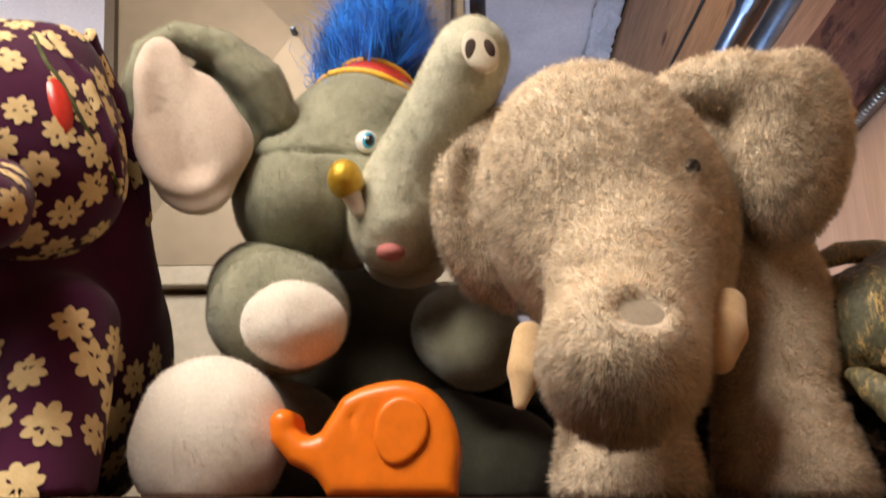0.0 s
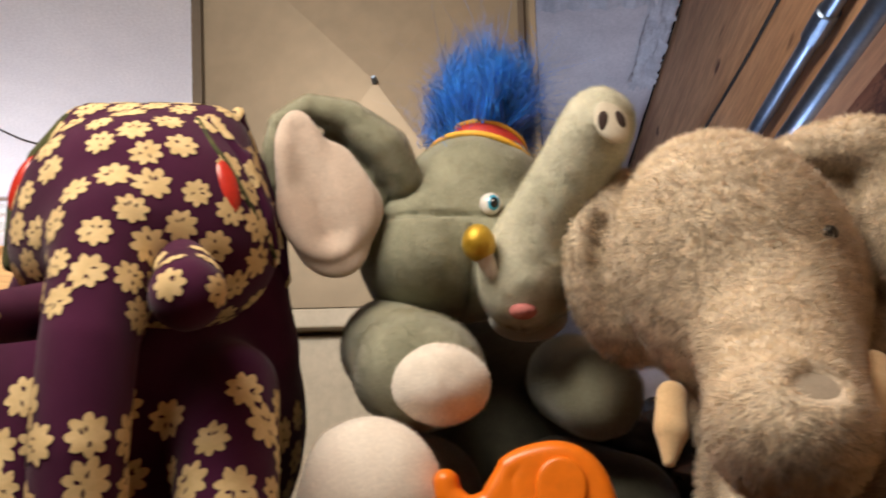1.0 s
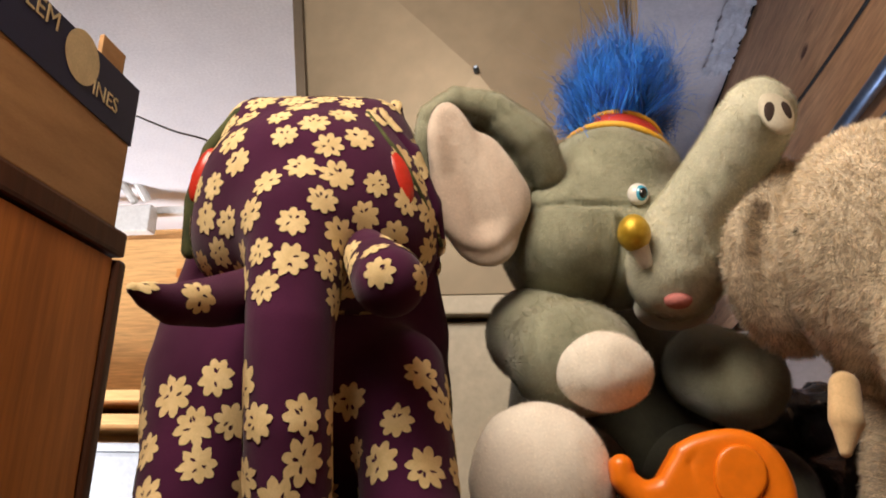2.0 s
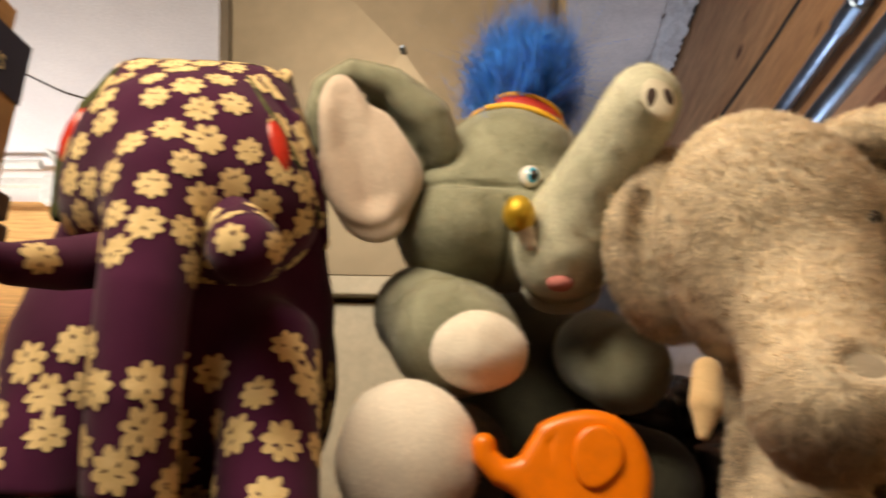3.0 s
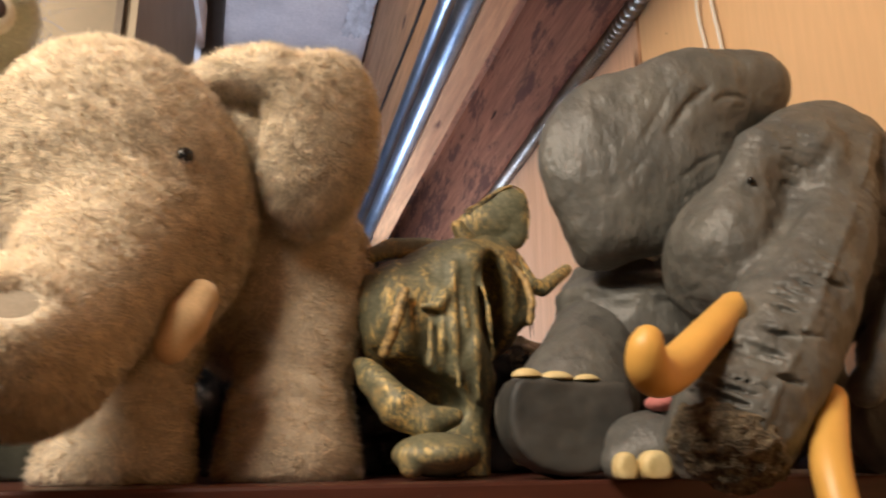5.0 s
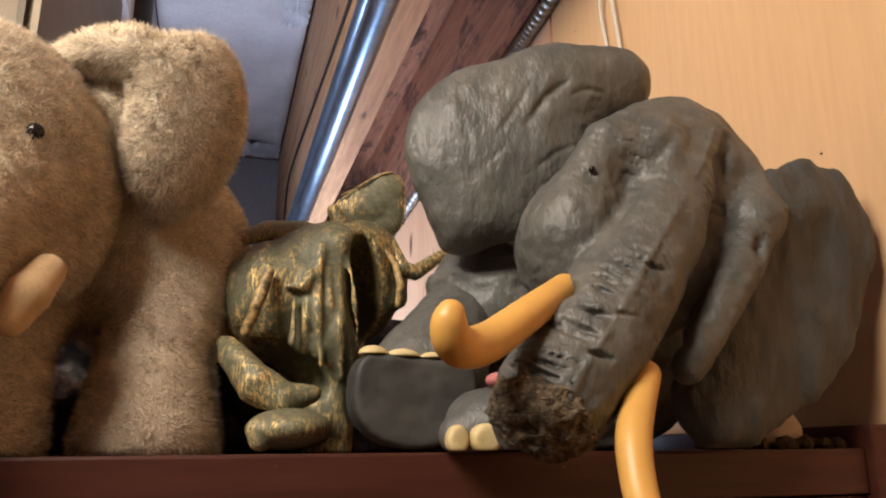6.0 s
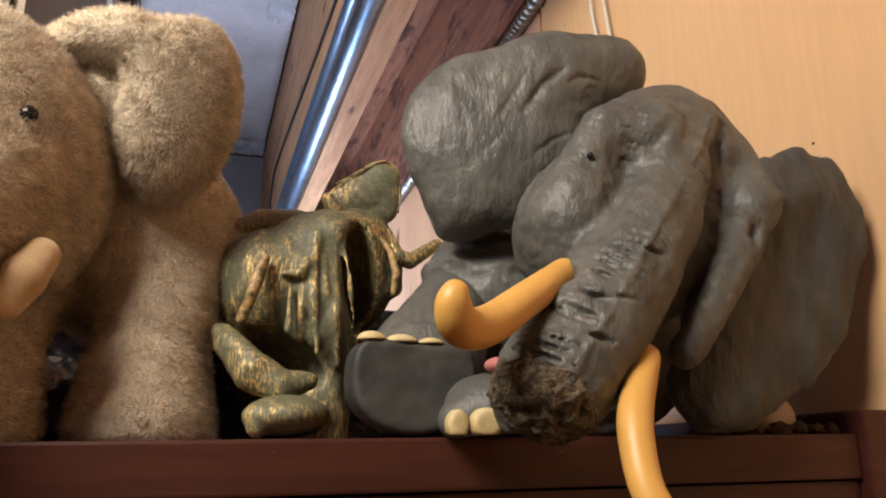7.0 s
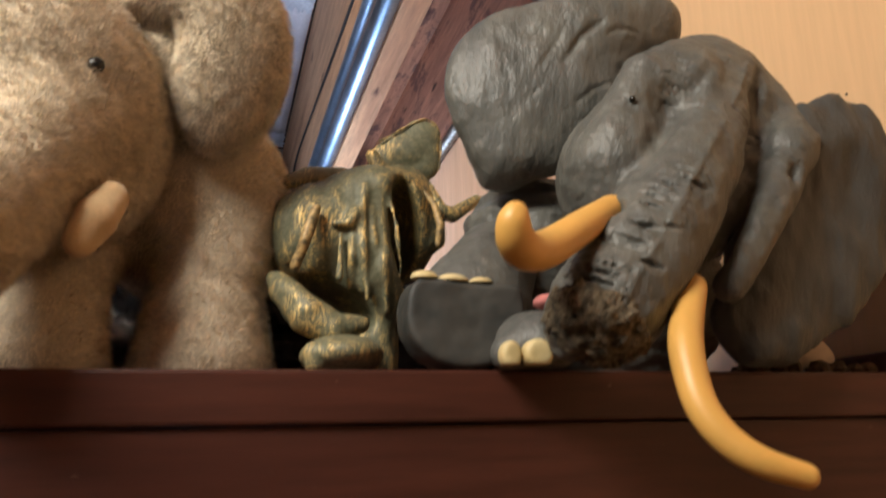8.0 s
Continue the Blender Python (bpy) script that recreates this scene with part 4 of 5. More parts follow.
def clown_elephant():
    ob = thing("clown_elephant", (-0.07, 0.13, 1.75), "grey-green velour clown elephant sitting with its trunk raised", "stuffed toy", "elephants on the cabinet")
    head = union(ball((-0.0831, 0.155, 1.9444), (0.0615, 0.058, 0.0545)), ball((-0.1058, 0.135, 1.9223), (0.0342, 0.04, 0.0342)), ball((-0.0648, 0.155, 1.9839), (0.0469, 0.05, 0.035)), ball((-0.0428, 0.142, 1.9265), (0.0343, 0.045, 0.0373)), k=0.016)
    low = np.array((-0.0665, 0.1, 1.9353))
    head = seam(head, (-0.0822, 0.1, 1.9427), (0.05, 0.1, 1), 0.0017, 0.0032, lambda p: (p[..., 0] < low[0] + 0.01))
    head = seam(head, (-0.0658, 0.1, 1.9169), (1, 0.25, 0.05), 0.0017, 0.0032, lambda p: (p[..., 2] < low[2]))
    trunk = union(limb((-0.0355, 0.105, 1.9049, 0.0246), (-0.0214, 0.087, 1.9286, 0.0254), (-0.0044, 0.064, 1.9538, 0.022), (0.0077, 0.049, 1.9735, 0.0203)), ball((-0.037, 0.102, 1.891), (0.0168, 0.022, 0.0162)), ball((-0.0305, 0.108, 1.9093), (0.0255, 0.03, 0.029)), k=0.02)
    jaw = ball((-0.0336, 0.128, 1.8836), (0.0247, 0.03, 0.0141))
    for name, shape, count, m, base in (("head", rough_shape(head, 0.0009, 45.0, 83), 44000, M_green, M_green_base), ("trunk", rough_shape(trunk, 0.0012, 55.0, 84), 30000, M_palepile, M_pale_base)):
        p, v, q = soft(name, shape, 0.0022, base, ob)
        pile("nap", v, q, int(count * 2.2), 0.0026, 0.00009, m, p, 5, lean=(0, 0, -0.3), loose=0.5, clump=0.5)
    soft("jaw", jaw, 0.002, M_green_base, ob, "shaded lower jaw")
    soft("mouth", ball((-0.0373, 0.086, 1.8771), (0.0081, 0.007, 0.0052)), 0.0012, M_tongue, ob, "pink felt mouth")
    eye_1 = (-0.094, -0.353, 1.765)
    tip = surface_point(trunk, eye_1, (0.0150, 0.0400, 1.9700))
    soft("nostril_patch", ball(tip, (0.0105, 0.0052, 0.0140), (-10, 0, 24)), 0.0012, M_patch, ob, "pale nostril patch")
    for aim in ((0.0097, 0.0306, 1.9640), (0.0190, 0.0400, 1.9685)):
        at = surface_point(trunk, eye_1, aim)
        soft("nostril", ball((at[0] - 0.0012, at[1] - 0.0042, at[2] - 0.0012), (0.0044, 0.0026, 0.0072), (0, 0, 24)), 0.0006, M_nosespot, ob, "dark nostril spot")
    ear = union(ball((-0.1520, 0.1040, 1.9600), (0.0330, 0.0120, 0.0480), (0, 8, 22)),
                limb((-0.1870, 0.076, 1.9560, 0.0045), (-0.1880, 0.076, 1.9800, 0.0058), (-0.1850, 0.077, 2.0000, 0.0066), (-0.1680, 0.080, 2.0120, 0.0080), (-0.1420, 0.088, 2.0060, 0.0115), (-0.1210, 0.096, 1.9890, 0.0145), (-0.1100, 0.106, 1.9690, 0.0115)), k=0.010)
    p, v, q = soft("ear", rough_shape(ear, 0.0008, 60.0, 81), 0.0022, M_green_base, ob, "large ear with a rolled velour rim")
    pile("nap", v, q, 60000, 0.0026, 0.00009, M_green, p, 6, lean=(0, 0, -0.3), loose=0.5)
    inner = union(ball((-0.1715, 0.0690, 1.9810), (0.0125, 0.0060, 0.0230), (0, 0, 22)), ball((-0.1560, 0.0770, 1.9500), (0.0265, 0.0062, 0.0370), (0, 8, 22)),
                  ball((-0.1480, 0.0850, 1.9210), (0.0205, 0.0062, 0.0210), (0, 0, 22)), ball((-0.1365, 0.0890, 1.9460), (0.0165, 0.0060, 0.0185), (0, 0, 22)), k=0.012)
    inner = minus(inner, bend((-0.1670, 0.0590, 1.9860, 0.0040), (-0.1600, 0.0635, 1.9560, 0.0095), (-0.1480, 0.0725, 1.9270, 0.0090)), k=0.010)
    lining, v, q = soft("ear_lining", inner, 0.0016, M_pink, ob, "dusty pink velour ear lining")
    pile("nap", v, q, 12000, 0.0016, 0.00013, M_pink_fur, lining, 12, lean=(0, 0, -0.3), loose=0.5)
    # eye, gold tusk
    e = (-0.0547, 0.097, 1.9482)
    eye = soft("eye", ball(e, (0.0066, 0.005, 0.0072)), 0.0006, M_eyewhite, ob, "white plastic eye with a blue iris")[0]
    soft("iris", ball((e[0] + 0.0012, e[1] - 0.0024, e[2] - 0.0004), (0.0044, 0.0032, 0.0054)), 0.0005, M_iris, eye, "blue iris")
    soft("pupil", ball((e[0] + 0.0022, e[1] - 0.0042, e[2] - 0.0010), (0.0027, 0.0021, 0.0036)), 0.0004, M_black, eye, "black pupil")
    soft("tusk_tip", union(ball((-0.0617, 0.07, 1.914), (0.0087, 0.01, 0.0103)), limb((-0.0606, 0.074, 1.9127, 0.0078), (-0.0588, 0.095, 1.9167, 0.0068)), k=0.006), 0.0009, M_gold, ob, "shiny gold stuffed tusk tip")
    soft("tusk", limb((-0.0588, 0.074, 1.9071, 0.0058), (-0.0547, 0.08, 1.8987, 0.0042)), 0.0012, M_white, ob, "white felt tusk base")
    # hat
    c = Vector((-0.0615, 0.150, 1.9965))
    tilt = (-13, 12, 0)
    bm = bmesh.new()
    bmesh.ops.create_cone(bm, cap_ends=True, segments=48, radius1=0.0375, radius2=0.0275, depth=0.020, matrix=Matrix.Translation(c) @ pose(0, 0, 0, *tilt) @ Matrix.Translation((0, 0, 0.010)))
    h = part("hat", bm, M_red, ob, "small red satin clown hat", True)
    part("braid", ring(c, 0.0378, 0.0024, 1.0, tilt), M_yellow, h, "yellow braid", True)
    crown = c + Euler([radians(a) for a in tilt]).to_matrix() @ Vector((0, 0, 0.0200))
    part("braid", ring(crown, 0.0275, 0.0021, 1.0, tilt), M_yellow, h, "yellow braid", True)
    tuft(h, tuple(crown), 0.128, 0.028, 13000, 3)
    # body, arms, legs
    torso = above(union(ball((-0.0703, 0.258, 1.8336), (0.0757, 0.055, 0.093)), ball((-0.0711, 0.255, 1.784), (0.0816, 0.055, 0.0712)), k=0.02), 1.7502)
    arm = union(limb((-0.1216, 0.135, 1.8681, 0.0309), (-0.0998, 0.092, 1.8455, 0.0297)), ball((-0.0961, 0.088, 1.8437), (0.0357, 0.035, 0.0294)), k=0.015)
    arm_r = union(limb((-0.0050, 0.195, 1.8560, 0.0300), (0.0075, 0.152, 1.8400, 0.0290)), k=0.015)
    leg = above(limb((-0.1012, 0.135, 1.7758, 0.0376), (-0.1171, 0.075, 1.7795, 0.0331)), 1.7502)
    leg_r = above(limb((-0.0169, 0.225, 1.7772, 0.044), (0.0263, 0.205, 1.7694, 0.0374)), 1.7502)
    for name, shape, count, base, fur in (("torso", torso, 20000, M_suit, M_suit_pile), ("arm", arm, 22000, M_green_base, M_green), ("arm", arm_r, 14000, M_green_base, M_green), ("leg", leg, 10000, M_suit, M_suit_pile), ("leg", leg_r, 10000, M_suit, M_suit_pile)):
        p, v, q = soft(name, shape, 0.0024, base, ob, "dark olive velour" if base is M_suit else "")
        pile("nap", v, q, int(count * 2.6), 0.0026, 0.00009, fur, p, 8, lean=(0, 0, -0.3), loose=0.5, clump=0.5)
    pad, v, q = soft("paw_pad", rough_shape(ball((-0.0826, 0.064, 1.8325), (0.0257, 0.024, 0.0221), (0, 0, 12)), 0.0011, 48.0, 71), 0.002, M_white, ob, "off-white velour paw pad")
    pile("nap", v, q, 6000, 0.0021, 0.00012, M_white_fur, pad, 9, lean=(0, 0, -0.2), loose=0.5)
    sole, v, q = soft("foot_pad", above(rough_shape(ball((-0.117, 0.056, 1.776), (0.037, 0.030, 0.039)), 0.0012, 42.0, 72), 1.7502), 0.002, M_white, ob, "round off-white velour foot pad")
    pile("nap", v, q, 9000, 0.0021, 0.00012, M_white_fur, sole, 10, lean=(0, 0, -0.2), loose=0.5)


clown_elephant()


# ---- the purple flowered elephant ----
def flower_print(f, centres, radius, parent, seed):
    """Eight-petalled flowers laid on the surface of f."""
    rng = np.random.default_rng(seed)
    verts, faces = [], []
    for c in centres:
        n = gradient(f, c[None])[0]
        t = np.cross(n, rng.normal(0, 1, 3))
        t /= np.linalg.norm(t)
        b = np.cross(n, t)
        rr = radius * rng.uniform(0.85, 1.15)
        steps, rings = 56, 4
        start = len(verts)
        ph = rng.uniform(0, 6)
        pts = [c]
        wob = rng.uniform(0.72, 1.18, 8)
        for k in range(1, rings + 1):
            for s in range(steps):
                a = 2 * np.pi * s / steps
                petal = 0.60 + 0.44 * abs(math.cos(4 * a + ph)) ** 0.7 * wob[int((4 * a + ph) / math.pi) % 8]
                rad = rr * petal * k / rings
                pts.append(c + (t * math.cos(a) + b * math.sin(a)) * rad)
        p = np.array(pts)
        for _ in range(3):
            p = p - gradient(f, p) * f(p)[:, None]
        p = p + gradient(f, p) * 0.0005
        verts += list(p)
        faces += [[start, start + 1 + s, start + 1 + (s + 1) % steps] for s in range(steps)]
        for k in range(1, rings):
            o, q = start + 1 + (k - 1) * steps, start + 1 + k * steps
            slits = [int(rng.integers(0, steps)) for _ in range(3)] if k == 1 else []
            faces += [[o + s, q + s, q + (s + 1) % steps, o + (s + 1) % steps] for s in range(steps) if not any((s - z) % steps < 4 for z in slits)]
    return mesh_ob("flower_print", np.array(verts), faces, M_flower, parent, "cream printed flowers", True, "stuff")


def spread(v, q, gap, keep, seed, tries=5000):
    p, n, _ = scatter(v, q, tries, seed)
    ok = keep(p, n)
    out = []
    for c in p[ok]:
        if all(((c - o) ** 2).sum() > gap * gap for o in out):
            out.append(c)
    return out


def purple_elephant():
    ob = thing("fabric_elephant", (-0.24, 0.06, 1.75), "purple cotton stuffed elephant printed with cream flowers", "stuffed toy", "elephants on the cabinet")
    head = union(ball((-0.2414, 0.035, 1.9337), (0.0637, 0.056, 0.0418)), ball((-0.2389, 0.035, 1.903), (0.0698, 0.058, 0.0471)), limb((-0.2772, 0.035, 1.9697, 0.022), (-0.2108, 0.035, 1.9648, 0.0215)), k=0.02)
    head = union(head, limb((-0.2335, -0.012, 1.8926, 0.0256), (-0.2272, -0.028, 1.838, 0.0203), (-0.2239, -0.03, 1.7933, 0.0189), (-0.2232, -0.02, 1.7457, 0.019)), k=0.016)
    head = above(head, 1.7502)
    p, v, q = soft("head", head, 0.0024, M_purple, ob, "purple head and hanging trunk")
    front = lambda z0, z1: (lambda a, n: (a[:, 2] > z0) & (a[:, 2] < z1) & (n[:, 1] < 0.75))
    flower_print(head, spread(v, q, 0.0166, front(1.850, 2.1), 1), 0.0084, p, 2)
    flower_print(head, spread(v, q, 0.018, front(1.75, 1.812), 3), 0.0098, p, 4)
    body = above(union(ball((-0.2663, 0.118, 1.82), (0.0928, 0.112, 0.1133)), limb((-0.3044, 0.05, 1.8279, 0.0256), (-0.2881, 0.015, 1.7428, 0.0261)), limb((-0.2084, 0.095, 1.9187, 0.025), (-0.2019, 0.105, 1.8663, 0.0266)), limb((-0.304, 0.07, 1.9137, 0.0257), (-0.3083, 0.07, 1.8609, 0.0268)), limb((-0.1911, 0.05, 1.8296, 0.0242), (-0.1752, 0.015, 1.7446, 0.0244)), k=0.016), 1.7502)
    p, v, q = soft("body", body, 0.0026, M_purple, ob, "purple body and front legs")
    flower_print(body, spread(v, q, 0.019, front(1.75, 1.826), 5), 0.0098, p, 6)
    tusk_l = limb((-0.253, -0.012, 1.8586, 0.0136), (-0.2607, -0.04, 1.8476, 0.0116), (-0.2663, -0.064, 1.8405, 0.0089), (-0.2705, -0.078, 1.8406, 0.0054), (-0.2734, -0.084, 1.8416, 0.0026))
    p, v, q = soft("tusk", tusk_l, 0.0016, M_purple, ob, "purple fabric tusk")
    flower_print(tusk_l, spread(v, q, 0.024, lambda a, n: a[:, 1] < -0.055, 7), 0.0088, p, 8)
    tusk_r = limb((-0.2070, 0.004, 1.8880, 0.0115), (-0.1900, -0.020, 1.8690, 0.0140), (-0.1800, -0.040, 1.8560, 0.0160), (-0.1775, -0.046, 1.8535, 0.0155))
    p, v, q = soft("tusk", tusk_r, 0.0016, M_purple, ob, "purple fabric tusk")
    flower_print(tusk_r, spread(v, q, 0.0165, lambda a, n: (n[:, 1] < 0.1) & (a[:, 2] > 1.8535) & (a[:, 1] < -0.022), 9), 0.0082, p, 10)
    # folded ears with a green lining
    ear_r = limb((-0.2014, 0.012, 1.9652, 0.0056), (-0.1847, 0.022, 1.9424, 0.0105), (-0.1742, 0.032, 1.916, 0.0105), (-0.1689, 0.04, 1.8973, 0.0043), flat=((0.8, 0.6, 0.0), 2.2))
    p, v, q = soft("ear", ear_r, 0.0016, M_purple, ob, "folded fabric ear")
    flower_print(ear_r, spread(v, q, 0.019, lambda a, n: n[:, 1] < 0.4, 11), 0.0085, p, 12)
    flap = limb((-0.2001, 0.045, 1.9853, 0.0074), (-0.1966, 0.072, 1.9622, 0.0112), (-0.1879, 0.088, 1.9342, 0.0113), (-0.1836, 0.1, 1.9045, 0.0071), flat=((0.8, 0.6, 0.0), 1.6))
    fold, v, q = soft("ear", flap, 0.0016, M_purple, ob, "outer fold of the fabric ear")
    flower_print(flap, spread(v, q, 0.019, lambda a, n: n[:, 0] > -0.2, 13), 0.0085, fold, 14)
    part("ear_edge", tube(smooth_path([surface_point(union(head, ear_r, k=0.001), (-0.094, -0.353, 1.765), a) for a in ((-0.2054, 0.004, 1.9639), (-0.1945, 0.004, 1.9480), (-0.1859, 0.004, 1.9362), (-0.175, 0.010, 1.9154), (-0.167, 0.03, 1.8948))], 8), 0.0013, 8), M_eargreen, p, "green and gold edge binding", True)
    ear_l = limb((-0.2848, 0.016, 1.9738, 0.0042), (-0.3003, 0.022, 1.9536, 0.0072), (-0.3091, 0.026, 1.9246, 0.0075), (-0.3121, 0.030, 1.8960, 0.0048), flat=((0.8, -0.6, 0.0), 1.5))
    soft("ear", ear_l, 0.0016, M_eargreen, ob, "folded ear showing its dark green lining")
    soft("eye", ball((-0.1865, 0.0035, 1.924), (0.0068, 0.0050, 0.0160), (0, -20, 20)), 0.0008, M_button, ob, "long red button eye")
    soft("eye", ball((-0.2990, 0.0100, 1.934), (0.0060, 0.005, 0.0165), (0, 14, 0)), 0.0008, M_button, ob, "long red button eye")


purple_elephant()


# ---- the orange plastic elephant ----
def slab(f, y, half, r):
    """The shape f, taken as an outline in x and z, with a thickness along y."""
    def g(p):
        q = p.copy()
        q[..., 1] = y
        a, b = f(q) + r, np.abs(p[..., 1] - y) - half + r
        return np.minimum(np.maximum(a, b), 0) + np.sqrt(np.maximum(a, 0) ** 2 + np.maximum(b, 0) ** 2) - r
    g.lo, g.hi = np.array((f.lo[0], y - half, f.lo[2])), np.array((f.hi[0], y + half, f.hi[2]))
    return g


def orange_elephant():
    ob = thing("plastic_elephant", (-0.03, 0.045, 1.75), "glossy orange plastic toy elephant with a raised trunk", "toy")
    out = union(ball((-0.0261, 0.045, 1.7735), (0.0263, 0.05, 0.0268)), limb((-0.0405, 0.045, 1.7763, 0.0193), (-0.0545, 0.045, 1.7661, 0.0096), (-0.0693, 0.045, 1.7692, 0.0067), (-0.0771, 0.045, 1.7763, 0.0059), (-0.0779, 0.045, 1.782, 0.0059)),
                limb((-0.0453, 0.045, 1.7684, 0.016), (-0.0429, 0.045, 1.7507, 0.0131)), limb((-0.0146, 0.045, 1.7666, 0.0139), (-0.0132, 0.045, 1.7515, 0.0132)), k=0.008)
    body = slab(above(out, 1.7502), 0.045, 0.015, 0.006)
    slot = limb((-0.0418, 0.0292, 1.7901, 0.0008), (-0.0465, 0.0292, 1.7833, 0.0016), (-0.0455, 0.0292, 1.7753, 0.001))
    soft("body", minus(body, slot, k=0.0012), 0.0013, M_orange, ob)
    soft("ear", slab(union(ball((-0.024, 0.045, 1.7793), (0.0135, 0.03, 0.0151)), ball((-0.0269, 0.045, 1.7727), (0.0091, 0.03, 0.0107)), k=0.004), 0.0305, 0.0030, 0.0018), 0.0010, M_orange, ob, "raised flat ear")


orange_elephant()


# ---- the dark green and gold figurine ----
def figurine():
    ob = thing("elephant_figurine", (0.25, 0.1, 1.75), "dark green glazed elephant figurine rubbed with gold", "figurine")
    torso = union(block((0.2330, 0.118, 1.8400), (0.0420, 0.046, 0.0330), 0.030, (0, -10, 0)), ball((0.2558, 0.12, 1.8656), (0.0341, 0.048, 0.022)), ball((0.2499, 0.116, 1.8149), (0.0266, 0.046, 0.0375)), ball((0.2768, 0.132, 1.8586), (0.0264, 0.042, 0.041)), limb((0.2508, 0.1, 1.7995, 0.0203), (0.2535, 0.09, 1.7487, 0.0131)),
                  limb((0.2824, 0.11, 1.8751, 0.0057), (0.2937, 0.108, 1.8614, 0.0064), (0.2975, 0.108, 1.8417, 0.0049)), k=0.010)
    torso = minus(torso, ball((0.2725, 0.082, 1.8405), (0.0120, 0.050, 0.0340), (0, -6, 0)), ball((0.2290, 0.066, 1.7955), (0.0255, 0.060, 0.0110), (0, 26, 0)), ball((0.2380, 0.066, 1.7885), (0.0110, 0.050, 0.0110)), limb((0.2232, 0.066, 1.8439, 0.0025), (0.2171, 0.064, 1.823, 0.003), (0.2114, 0.068, 1.8098, 0.0024)), k=0.005)
    pleat = limb((0.2395, 0.07, 1.8458, 0.0019), (0.2349, 0.068, 1.8387, 0.0028), (0.2267, 0.069, 1.8385, 0.0019))
    pleats = [nearby(limb((x, 0.077, z0, 0.0012), (x + dx, 0.070, (z0 + z1) / 2, 0.0019), (x + 2.2 * dx, 0.077, z1, 0.0012))) for x, dx, z0, z1 in ((0.236, 0.0012, 1.852, 1.806), (0.2485, 0.0016, 1.858, 1.800), (0.260, 0.0030, 1.862, 1.812), (0.2385, -0.0010, 1.838, 1.804), (0.2525, 0.0028, 1.846, 1.790))] + [limb((0.2442, 0.074, 1.8635, 0.0013), (0.243, 0.068, 1.8264, 0.0015), (0.246, 0.072, 1.7961, 0.0012)), limb((0.2541, 0.076, 1.8647, 0.0013), (0.2562, 0.072, 1.8214, 0.0019), (0.2652, 0.084, 1.7948, 0.0013)), limb((0.2306, 0.069, 1.8323, 0.0009), (0.2302, 0.07, 1.8077, 0.0012))]
    folds = rough_shape(union(torso, pleat, *pleats, k=0.003), 0.0010, 90.0, 3, (1.6, 1.6, 0.5), 3)
    arm = union(limb((0.1951, 0.082, 1.8083, 0.0037), (0.2007, 0.074, 1.7989, 0.0078), (0.2124, 0.064, 1.7851, 0.0105), (0.2256, 0.06, 1.7775, 0.0093), (0.2405, 0.06, 1.78, 0.0047)), limb((0.1982, 0.076, 1.8075, 0.0027), (0.2083, 0.06, 1.7939, 0.0029), (0.2135, 0.056, 1.7878, 0.0023)), k=0.006)
    strap = rough_shape(limb((0.2165, 0.067, 1.8454, 0.0030), (0.2107, 0.063, 1.8269, 0.0032), (0.2057, 0.068, 1.8125, 0.0028)), 0.0005, 160.0, 9)
    soft("body", above(folds, 1.7502), 0.0014, M_bronze, ob)
    soft("arm", rough_shape(arm, 0.0008, 110.0, 5), 0.0012, M_bronze, ob)
    soft("strap", strap, 0.0011, M_goldrub, ob, "raised gold strap")
    foot = union(ball((0.2284, 0.048, 1.7617), (0.0213, 0.026, 0.0104)), limb((0.213, 0.036, 1.7612, 0.0059), (0.2142, 0.036, 1.757, 0.0059)), k=0.002)
    soft("foot", above(minus(foot, limb((0.2164, 0.03, 1.7688, 0.0013), (0.2158, 0.02, 1.7548, 0.0013)), k=0.002), 1.7502), 0.0012, M_bronze, ob, "rounded foot with a cleft")
    ear = union(limb((0.2665, 0.110, 1.8970, 0.0105), (0.2800, 0.109, 1.9045, 0.0125), (0.2885, 0.109, 1.9115, 0.0130), (0.2890, 0.110, 1.8940, 0.0115), (0.2760, 0.111, 1.8900, 0.0070), flat=((0.15, 0.98, 0.0), 2.4)),
                ball((0.2800, 0.110, 1.8985), (0.0150, 0.0055, 0.0130)), k=0.005)
    ear = minus(ear, ball((0.2760, 0.100, 1.8890), (0.0120, 0.0045, 0.0060), (0, 35, 0)), k=0.004)
    soft("ear", rough_shape(ear, 0.0005, 120.0, 8), 0.0010, M_bronze, ob, "upright rounded ear")
    lip = smooth_path([(0.2600, 0.1065, 1.9055), (0.2680, 0.1055, 1.9105), (0.2820, 0.1055, 1.9195), (0.2915, 0.1055, 1.9235), (0.2990, 0.1060, 1.9180), (0.3010, 0.1065, 1.9040), (0.2995, 0.1065, 1.8900)], 6)
    part("ear_rim", tube(lip, [0.0007 + 0.0003 * math.sin(k * 0.9) for k in range(len(lip))], 8), M_goldrub, ob, "gold-rubbed ear rim", True)
    soft("ear_fold", limb((0.2559, 0.108, 1.8961, 0.0042), (0.2604, 0.108, 1.8876, 0.0056), (0.2694, 0.11, 1.883, 0.005)), 0.0011, M_bronze, ob, "folded ear root")
    soft("ear", limb((0.2050, 0.118, 1.8780, 0.0060), (0.2180, 0.120, 1.8835, 0.0085), (0.2380, 0.122, 1.8850, 0.0090), (0.2560, 0.125, 1.8850, 0.0070), flat=((0.1, 0.8, -0.6), 1.7)), 0.0011, M_bronze, ob, "flat-lying ear")
